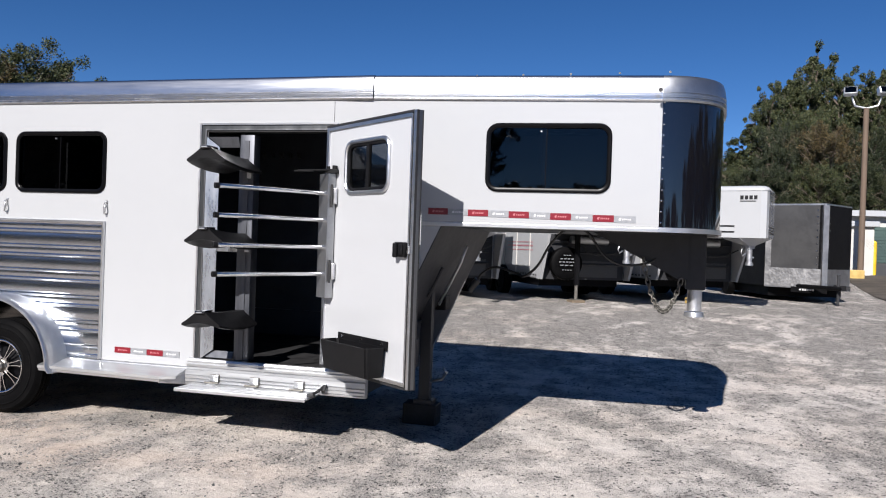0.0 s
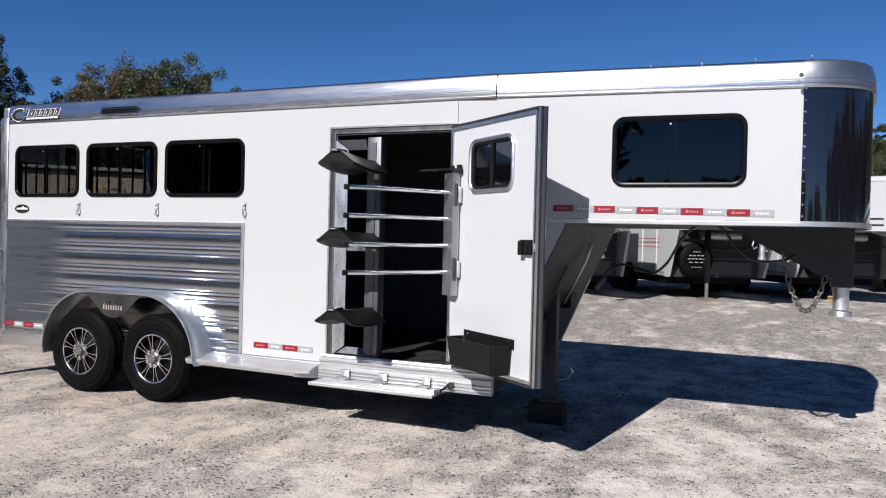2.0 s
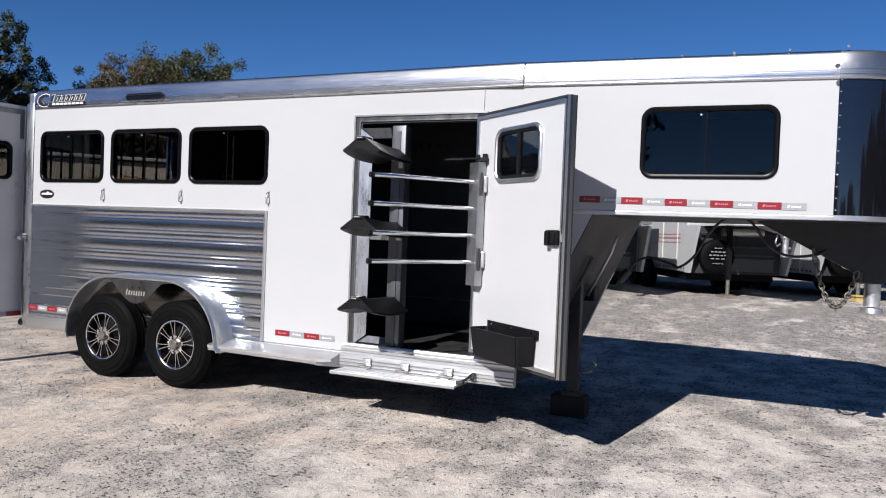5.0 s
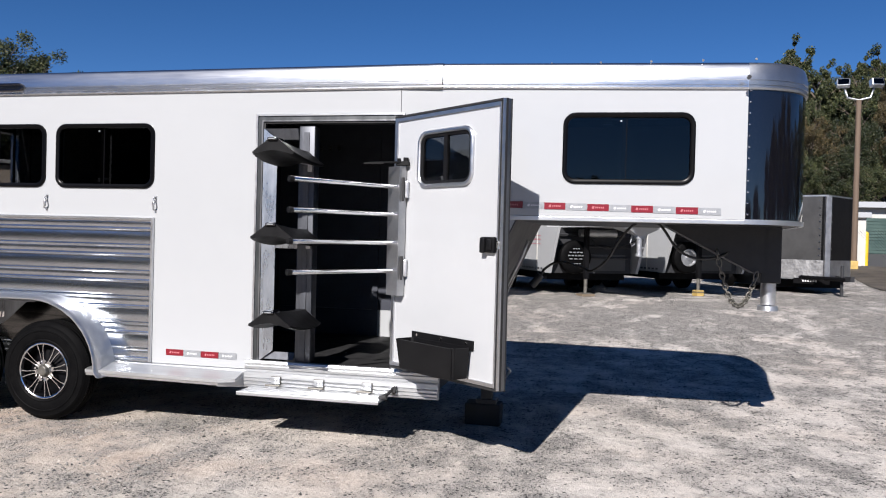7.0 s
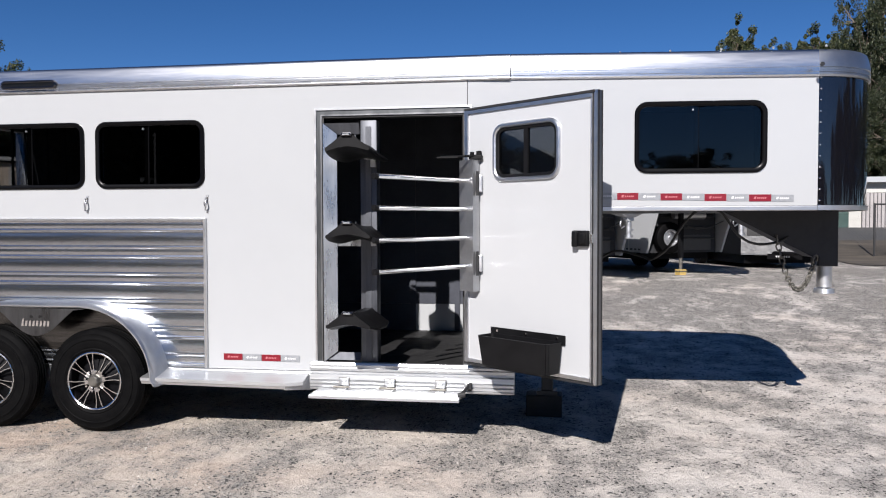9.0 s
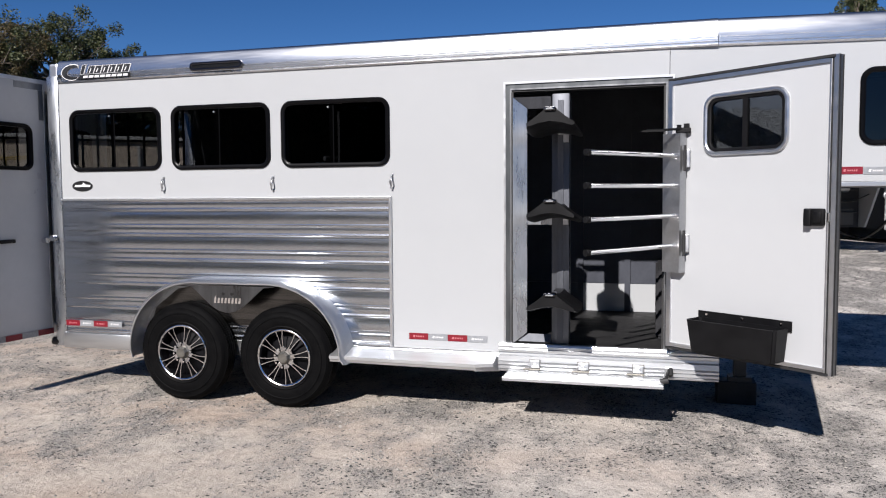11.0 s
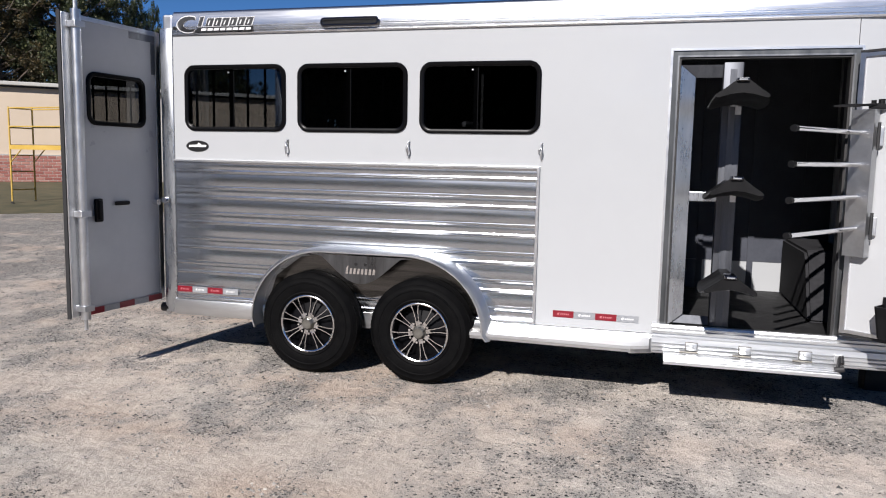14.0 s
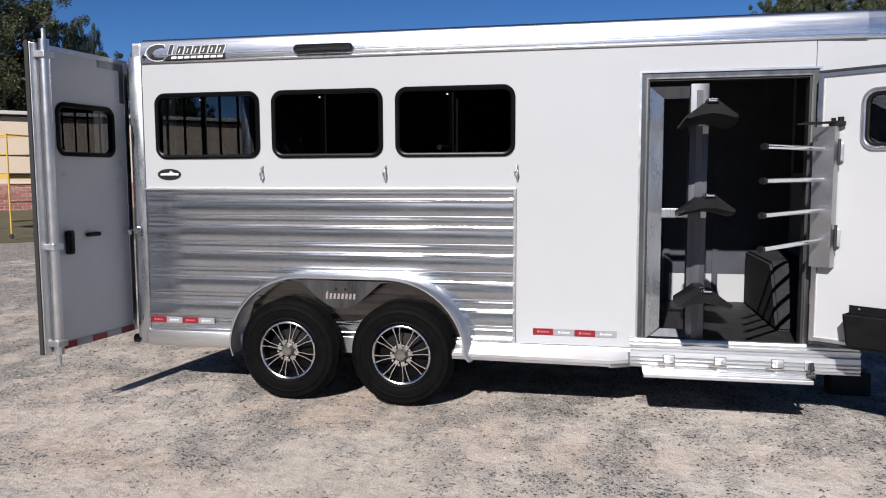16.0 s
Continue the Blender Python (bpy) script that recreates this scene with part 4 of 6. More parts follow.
# saddle rack: frame and post with three saddle rests
srack = part("saddle_rack", bmesh.new(), RACKALU, trailer, "aluminium saddle rack frame with three rests")
bm = bmesh.new()
A, B = (-3.290, 5.140, 0.53, 2.225), (-3.197, 5.172, 0.605, 2.15)
sheet(bm, [[(A[0], A[1], A[2]), (A[0], A[1], A[3])], [(B[0], B[1], B[2]), (B[0], B[1], B[3])]])
thick(bm, 0.008)
bm.to_mesh(srack.data)
bm.free()
for z_a, z_b, y_a, y_b in ((A[3], B[3], 5.150, 5.180), (0.540, 0.590, 5.160, 5.192)):
    b = sheet(bmesh.new(), [[(A[0] + 0.006, y_a, z_a), (-3.03, y_a, z_a)], [(B[0], y_b, z_b), (-3.03, y_b, z_b)]])
    part("frame_plate", thick(b, 0.008), POSTALU, srack, "dull bevelled frame plate")
part("cross_bar", bx(-3.20, -3.0, 5.175, 5.235, 1.355, 1.418, bevel=0.004), RACKALU, srack)
part("post", bx(-3.025, -2.905, 5.168, 5.268, 0.53, 2.245, bevel=0.006), POSTALU, srack, "dull aluminium rack post", 40)
part("cover_strip", bx(-2.985, -2.945, 5.160, 5.165, 0.54, 2.2), POSTALU, srack)
for zp in (2.085, 1.528, 0.952):
    prof = [(-0.162, -0.100), (-0.162, -0.114), (-0.145, -0.119), (-0.07, -0.098), (0.0, -0.088), (0.07, -0.098), (0.145, -0.119), (0.162, -0.114), (0.162, -0.100), (0.11, -0.064), (0.05, -0.018), (0.03, 0.0), (-0.03, 0.0), (-0.05, -0.018), (-0.11, -0.064)]
    rows = []
    for k in range(9):
        v = k / 8
        s = 1.0 - 0.10 * abs(2 * v - 1) ** 3
        rows.append([(-2.962 + o * s, 4.595 + 0.54 * v, zp + h * s - 0.012 * math.sin(math.pi * v) - 0.03 * v) for o, h in prof + prof[:1]])
    b = sheet(bmesh.new(), rows)
    bmesh.ops.remove_doubles(b, verts=b.verts, dist=1e-5)
    bmesh.ops.holes_fill(b, edges=[e for e in b.edges if e.is_boundary])
    bmesh.ops.recalc_face_normals(b, faces=b.faces[:])
    part("saddle_rest", b, BLACKPLASTIC, srack, "black moulded saddle rest", 40)
    part("rest_cap", bx(-2.999, -2.929, 4.578, 4.70, zp - 0.02, zp + 0.004, bevel=0.008), BLACKGLOSS, srack, smooth=40)
    part("cap_slot", bx(-2.986, -2.942, 4.573, 4.579, zp - 0.012, zp - 0.004), SILVER, srack)
    b = bx(-2.975, -2.935, 5.08, 5.23, zp - 0.12, zp - 0.07)
    box(b, -2.945, -2.91, 5.140, 5.167, zp - 0.17, zp - 0.12)
    part("rest_bracket", b, STEEL, srack)


# reflective strips with pale unreadable print
def reflector(x0, x1, z, kinds, h=0.046, y=Y, z1=None):
    z1 = z if z1 is None else z1
    n = len(kinds)
    for i, k in enumerate(kinds):
        a, b = x0 + (x1 - x0) * i / n, x0 + (x1 - x0) * (i + 1) / n
        zz = z + (z1 - z) * (i + 0.5) / n
        o = T("reflector_strip", bx(a, b - 0.002, y - 0.004, y, zz - h / 2, zz + h / 2), RED if k == "r" else SILVER, "red reflective strip" if k == "r" else "silver reflective strip")
        w = b - a
        ink = REDPRINT if k == "r" else BAR
        q = bmesh.new()
        prism(q, [(a + w * 0.20, y - 0.0048, zz - h * 0.12), (a + w * 0.29, y - 0.0048, zz - h * 0.20), (a + w * 0.33, y - 0.0048, zz + h * 0.20), (a + w * 0.23, y - 0.0048, zz + h * 0.16)], (0, 0.0006, 0))
        for m in range(5):
            c = a + w * (0.36 + 0.085 * m)
            prism(q, [(c, y - 0.0048, zz - h * 0.13), (c + w * 0.055, y - 0.0048, zz - h * 0.13), (c + w * 0.07, y - 0.0048, zz + h * 0.11), (c + w * 0.015, y - 0.0048, zz + h * 0.11)], (0, 0.0006, 0))
        part("print_bar", taper(q), ink, o)


reflector(-1.533, -0.094, 1.704, "rsrsrsrsrs", z1=1.678)
reflector(-4.054, -3.474, 0.548, "rsrs", z1=0.543)
reflector(-7.02, -6.483, 0.542, "rsrs", y=Y - 0.026)

# side marker on the rail, maker's plates as plain shapes
bm = prism(bmesh.new(), [(x, Y - 0.008, z) for x, z in rounded(-5.787, -5.357, 2.536, 2.586, 0.022)], (0, -0.02, 0))
vent = P("roof_vent", bm, WELL, "long dark louvre vent on the rail", 30)
part("vent_rim", ring(bmesh.new(), rounded(-5.797, -5.347, 2.528, 2.594, 0.03), rounded(-5.775, -5.369, 2.548, 2.574, 0.012), Y - 0.03, Y - 0.008, lip=0.004), BLACKGLOSS, vent, smooth=40)
by = lambda z: Y - 0.0145 + max(0.0, z - 2.57) * 0.17
def badge(pts, lift, mat, parent=None, name="badge_shape"):
    q = prism(bmesh.new(), [(x, by(z) - lift, z) for x, z in pts], (0, -0.002, 0))
    return part(name, q, mat, parent or trailer)


cres = [(-6.885 + 0.098 * math.cos(a), 2.577 + 0.060 * math.sin(a)) for a in [radians(60 + 240 * i / 16) for i in range(17)]]
inner = [(-6.862 + 0.070 * math.cos(a), 2.575 + 0.038 * math.sin(a)) for a in [radians(300 - 240 * i / 16) for i in range(17)]]
plate = badge(cres + inner, 0.002, BLACKPRINT, name="maker_badge")
plate["label"] = "black swoosh badge with slanted shapes"
rim = [(-6.885 + 0.105 * math.cos(a), 2.577 + 0.067 * math.sin(a)) for a in [radians(58 + 244 * i / 16) for i in range(17)]]
badge(rim + inner[::1], 0.0, BAR, plate)
badge([(-6.845, 2.516), (-6.345, 2.520), (-6.335, 2.552), (-6.80, 2.548)], 0.002, BLACKPRINT, plate)
for i in range(7):
    a = -6.805 + i * 0.066
    w, h = (0.030, 0.072) if i in (0,) else (0.054, 0.060)
    badge([(a - 0.004, 2.555), (a + w + 0.006, 2.555), (a + w + 0.024, 2.561 + h), (a + 0.014, 2.561 + h)], 0.0, BAR, plate)
    badge([(a, 2.558), (a + w, 2.558), (a + w + 0.018, 2.558 + h), (a + 0.018, 2.558 + h)], 0.002, BLACKPRINT, plate)
    if i:
        badge([(a + 0.022, 2.566), (a + 0.030, 2.566), (a + 0.042, 2.60), (a + 0.034, 2.60)], 0.0045, BAR, plate)
for i in range(8):
    a = -6.775 + i * 0.0535
    badge([(a, 2.525), (a + 0.042, 2.525), (a + 0.047, 2.543), (a + 0.005, 2.543)], 0.0045, BAR, plate)
oval = prism(bmesh.new(), [(-6.835 + 0.098 * math.cos(a), Y - 0.004, 1.662 + 0.043 * math.sin(a)) for a in [2 * math.pi * i / 28 for i in range(28)]], (0, 0.004, 0))
badge = P("oval_badge", oval, BLACKPRINT, "black oval badge with pale script shape")
q = prism(bmesh.new(), [(-6.91, Y - 0.005, 1.655), (-6.76, Y - 0.005, 1.655), (-6.755, Y - 0.005, 1.67), (-6.80, Y - 0.005, 1.674), (-6.825, Y - 0.005, 1.69), (-6.835, Y - 0.005, 1.674), (-6.905, Y - 0.005, 1.67)], (0, 0.0005, 0))
part("print_bar", q, BAR, badge)

# rear door, folded right round
rdoor = part("rear_door", bmesh.new(), GREYDOOR, trailer, "grey rear door folded open")
DX = -7.215
place = lambda x, y, z: (DX - y, x, z)   # local x runs along world y, local y towards world -x
DY0, DY1, DZ0, DZ1 = 4.30, 5.20, 0.44, 2.535
RW = (4.497, 5.062, 1.79, 2.165)
bm = holed(bmesh.new(), DY0 + 0.05, DY1 - 0.02, DZ0 + 0.035, DZ1 - 0.03, [inset(RW, 0.03)], 0.0, 0.02)
for v in bm.verts:
    v.co = Vector(place(*v.co))
bmesh.ops.recalc_face_normals(bm, faces=bm.faces[:])
bm.to_mesh(rdoor.data)
bm.free()
RD = lambda name, bm, mat, label="", smooth=0: part(name, bm, mat, rdoor, label, smooth)
bm = bmesh.new()
box(bm, DX - 0.022, DX + 0.010, DY0, DY0 + 0.06, DZ0, DZ1, bevel=0.006)
box(bm, DX - 0.04, DX + 0.004, DY1 - 0.02, DY1 + 0.03, DZ0, DZ1, bevel=0.004)
box(bm, DX - 0.04, DX + 0.006, DY0 + 0.06, DY1 - 0.02, DZ1 - 0.03, DZ1)
box(bm, DX - 0.04, DX + 0.006, DY0 + 0.06, DY1 - 0.02, DZ0, DZ0 + 0.035)
RD("leaf_frame", bm, ALU, "aluminium door edging")
RD("leaf_seal", bx(DX - 0.03, DX + 0.002, DY0 - 0.008, DY0, DZ0 - 0.01, DZ1 + 0.01), SEAL, "black rubber door seal")
RD("window_frame", ring(bmesh.new(), rounded(*RW, 0.075), rounded(RW[0] + 0.032, RW[1] - 0.032, RW[2] + 0.032, RW[3] - 0.032, 0.05), -0.016, 0.03, place=place, lip=0.006), FRAMEBLACK, "black window frame", 35)
glaze(RD("pane", bx(DX - 0.012, DX - 0.008, RW[0] + 0.03, RW[1] - 0.03, RW[2] + 0.03, RW[3] - 0.03), DOORGLASS), (1, 0, 0))
for i in range(4):
    y = RW[0] + 0.09 + i * 0.12
    RD("guard_bar", bx(DX - 0.032, DX - 0.026, y - 0.006, y + 0.006, RW[2], RW[3]), GUARD)
bm = rod(bmesh.new(), (DX + 0.045, 4.385, 0.42), (DX + 0.045, 4.385, 2.56), 0.033, seg=18)
RD("lock_tube", bm, ALU, "round aluminium lock tube", 40)
RD("tube_foot", rod(bmesh.new(), (DX + 0.045, 4.385, 0.345), (DX + 0.045, 4.385, 0.43), 0.013, seg=10), STEEL)
RD("tube_tip", rod(bmesh.new(), (DX + 0.045, 4.385, 2.55), (DX + 0.045, 4.385, 2.63), 0.014, seg=10), STEEL)
for z in (0.50, 1.17, 2.46):
    b = bx(DX + 0.01, DX + 0.085, 4.34, 4.43, z - 0.022, z + 0.022, bevel=0.005)
    RD("tube_bracket", b, STEEL)
bm = bx(DX + 0.012, DX + 0.04, 4.515, 4.585, 1.10, 1.27, bevel=0.012)
box(bm, DX + 0.03, DX + 0.055, 4.53, 4.57, 1.12, 1.26, bevel=0.01)
RD("door_handle", bm, BLACKPLASTIC, "black door handle", 40)
bm = bx(DX + 0.012, DX + 0.03, 4.71, 4.855, 1.212, 1.242, bevel=0.01)
RD("grab_latch", bm, BLACKPLASTIC, "", 40)
bm = rod(bmesh.new(), (DX + 0.015, 5.12, 1.22), (DX + 0.06, 5.12, 1.22), 0.022, seg=12)
tube(bm, [(DX + 0.05, 5.12, 1.22), (-7.2, 5.11, 1.225), (-7.12, 5.12, 1.24)], 0.007)
rod(bm, (-7.09, Y - 0.05, 1.24), (-7.09, Y - 0.015, 1.24), 0.024, seg=12)
RD("hold_back_hook", bm, CHROME, "chrome door hold-back hook", 40)
for i in range(5):
    y0 = 4.44 + i * 0.15
    RD("reflector_strip", bx(DX + 0.006, DX + 0.010, y0, y0 + 0.148, DZ0 - 0.005, DZ0 + 0.042), RED if i % 2 == 0 else SILVER)

# two thin dull grey strips form an L at the upper corner
RD("dull_grey_strip", bx(DX + 0.001, DX + 0.004, 4.913, 5.176, 2.448, 2.498), DARKALU, "dull grey strip of an L shape")
RD("dull_grey_strip", bx(DX + 0.001, DX + 0.004, 5.134, 5.176, 2.205, 2.446), DARKALU, "dull grey strip of an L shape")
piv = Matrix.Translation((DX, 5.2, 0))
rdoor.matrix_local = piv @ Matrix.Rotation(radians(-6.3), 4, 'Z') @ piv.inverted()

# fender with a middle skirt
FX0, FX1, FT, FY = -6.28, -4.485, 0.945, 4.925
arch = []
for i in range(13):
    a = radians(180 - 90 * i / 12 * 0.97)
    arch.append((FX0 + 0.58 + 0.58 * math.cos(a), 0.40 + (FT - 0.40) * math.sin(a)))
arch += [(FX1 - 0.58 - 0.58 * math.cos(radians(180 - 90 * i / 12 * 0.97)), 0.40 + (FT - 0.40) * math.sin(radians(180 - 90 * i / 12 * 0.97))) for i in range(12, -1, -1)]
arch = [(FX0 + 0.02, 0.33)] + arch + [(FX1 + 0.03, 0.36)]
cx = (FX0 + FX1) / 2
bm = bmesh.new()
rows = []
for y, shrink in ((Y - 0.004, 0.0), (FY + 0.03, 0.0), (FY + 0.008, 0.012), (FY, 0.018), (FY, 0.026), (FY + 0.012, 0.029)):
    rows.append([(cx + (x - cx) * (1 - shrink / 0.85), y, 0.33 + (z - 0.33) * (1 - shrink / 0.6)) for x, z in arch])
sheet(bm, rows)
fender = P("fender", thick(bm, 0.005), ALU, "bright aluminium tandem wheel fender", 40)
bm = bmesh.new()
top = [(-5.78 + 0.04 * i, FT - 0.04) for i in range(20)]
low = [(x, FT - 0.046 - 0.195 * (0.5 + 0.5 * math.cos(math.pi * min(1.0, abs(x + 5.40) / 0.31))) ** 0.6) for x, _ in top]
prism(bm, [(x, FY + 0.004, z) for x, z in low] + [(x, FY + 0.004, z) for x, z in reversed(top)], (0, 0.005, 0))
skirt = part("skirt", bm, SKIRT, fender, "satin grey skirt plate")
for i in range(8):
    a = -5.51 + i * 0.029
    q = prism(bmesh.new(), [(a, FY + 0.003, 0.775), (a + 0.018, FY + 0.003, 0.775), (a + 0.022, FY + 0.003, 0.815 + (0.02 if i == 0 else 0)), (a + 0.006, FY + 0.003, 0.815)], (0, -0.002, 0))
    part("emboss_bar", q, CHROME, fender)
for x in (-5.43, -5.36):
    part("bolt_hole", rod(bmesh.new(), (x, FY, 0.845), (x, FY + 0.006, 0.845), 0.012, seg=12), BLACKPRINT, fender)
# plate added over the cladding; the shade under the fender is in its colour
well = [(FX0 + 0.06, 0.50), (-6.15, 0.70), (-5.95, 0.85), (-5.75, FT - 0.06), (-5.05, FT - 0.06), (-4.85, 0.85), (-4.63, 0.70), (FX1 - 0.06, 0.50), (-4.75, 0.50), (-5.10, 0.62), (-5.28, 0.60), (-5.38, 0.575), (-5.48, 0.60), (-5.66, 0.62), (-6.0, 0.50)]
P("well_shade_plate", prism(bmesh.new(), [(x, Y - 0.034, z) for x, z in well], (0, 0.006, 0)), WELL, "added plate coloured as the shaded cladding in the wheel well")
P("wheel_well", bx(-6.22, -4.52, Y + 0.055, Y + 0.08, 0.32, 0.95), CHARCOAL)


# wheels
def lathe(bm, prof, seg=48):
    """Turn (radius, y) points about the y axis."""
    rows = []
    for k in range(seg + 1):
        a = 2 * math.pi * k / seg
        rows.append([(r * math.cos(a), y, r * math.sin(a)) for r, y in prof])
    sheet(bm, rows)
    bmesh.ops.remove_doubles(bm, verts=bm.verts, dist=1e-5)
    bmesh.ops.recalc_face_normals(bm, faces=bm.faces[:])
    return bm


def wheel():
    tr, w = 0.377, 0.19
    hub = part("wheel", bmesh.new(), RIMBLACK, trailer, "alloy trailer wheel with black tyre")
    lathe_bm = lathe(bmesh.new(), [(0.20, 0.04), (0.196, 0.10), (0.06, 0.055), (0.0, 0.055)])
    lathe_bm.to_mesh(hub.data)
    lathe_bm.free()
    prof = [(0.212, 0.012), (0.225, 0.004), (0.232, 0.000), (0.240, 0.003), (0.262, -0.002), (0.296, -0.001), (0.300, -0.004), (0.306, -0.004), (0.310, 0.001), (0.335, 0.008), (0.341, 0.007), (0.346, 0.012), (0.352, 0.016), (0.356, 0.02), (0.352, 0.022), (0.366, 0.032), (tr, 0.05),
            (tr, 0.062), (tr - 0.008, 0.064), (tr - 0.008, 0.070), (tr, 0.072), (tr + 0.001, 0.090), (tr - 0.008, 0.092), (tr - 0.008, 0.099), (tr + 0.001, 0.101),
            (tr, 0.12), (tr - 0.008, 0.122), (tr - 0.008, 0.128), (tr, 0.13), (tr, 0.145), (0.362, w - 0.025), (0.33, w - 0.005), (0.26, w), (0.21, w - 0.02)]
    part("tyre", lathe(bmesh.new(), prof, 72), TYRE, hub, "black ribbed tyre", 30)
    # shoulder blocks
    b = bmesh.new()
    for k in range(84):
        a = 2 * math.pi * k / 84
        box(b, -0.009, 0.009, 0.042, 0.061, 0.362, 0.3774, m=Matrix.Rotation(a, 4, "Y"))
        box(b, -0.008, 0.008, 0.102, 0.119, 0.362, 0.3774, m=Matrix.Rotation(a, 4, "Y"))
    tagged(part("tread_blocks", b, TYRE, hub), kind="stuff")
    part("rim_lip", lathe(bmesh.new(), [(0.214, 0.016), (0.213, 0.006), (0.208, 0.004), (0.200, 0.008), (0.197, 0.02), (0.196, 0.03), (0.205, 0.03)], 56), SPOKE, hub, "machined silver rim lip", 40)
    for k in range(8):
        b = bmesh.new()
        for s in (-1, 1):
            run = [(0.0110, 0.056, 0.0036), (0.0105, 0.095, 0.0028), (0.0155, 0.150, 0.0028), (0.0270, 0.2, 0.0042)]
            for (xa, ra, wa), (xb, rb, wb) in zip(run, run[1:]):
                ya, yb = (0.012 + 0.10 * (q - 0.2) ** 2 for q in (ra, rb))
                prism(b, [(xa * s - wa, ya, ra), (xa * s + wa, ya, ra), (xb * s + wb, yb, rb), (xb * s - wb, yb, rb)], (0, 0.018, 0))
        box(b, -0.016, 0.016, 0.016, 0.034, 0.05, 0.082)
        bmesh.ops.transform(b, matrix=Matrix.Rotation(2 * math.pi * (k + 0.5) / 8, 4, "Y"), verts=b.verts)
        part("spoke", b, SPOKE, hub)
        b = rod(bmesh.new(), (0, 0.004, 0.073), (0, 0.03, 0.073), 0.0085, seg=8)
        bmesh.ops.transform(b, matrix=Matrix.Rotation(2 * math.pi * k / 8, 4, "Y"), verts=b.verts)
        part("lug_nut", b, CHROME, hub)
    part("hub_cap", lathe(bmesh.new(), [(0.0, -0.016), (0.034, -0.016), (0.041, -0.010), (0.046, 0.014), (0.052, 0.018), (0.056, 0.05)], 8), HUB, hub, "dull silver eight-sided hub cap", 25)
    part("rim_barrel", lathe(bmesh.new(), [(0.202, 0.028), (0.192, 0.05), (0.188, 0.12)], 40), RIMBLACK, hub, smooth=40)
    return hub


w0 = wheel()
w0.matrix_local = pose(-4.969, 4.962, 0.377, 0, 12, 0)
w1 = copy_thing(w0, pose(-5.825, 4.962, 0.377, 0, 37, 0))
w1.parent = trailer
for x in (-4.973, -5.828):
    c = copy_thing(w0, pose(x, FAR + 0.2, 0.373, 0, 12, 180))
    c.parent = trailer
P("axle", rod(bmesh.new(), (-5.828, Y, 0.36), (-5.828, FAR, 0.36), 0.035, seg=10), CHARCOAL)
P("axle", rod(bmesh.new(), (-4.973, Y, 0.36), (-4.973, FAR, 0.36), 0.035, seg=10), CHARCOAL)

# timber block under the landing leg
block = tagged(part("jack_block", bx(-1.885, -1.605, 5.885, 6.06, -0.02, 0.167, bevel=0.01), MAT), "dark timber block under the landing leg", "block")

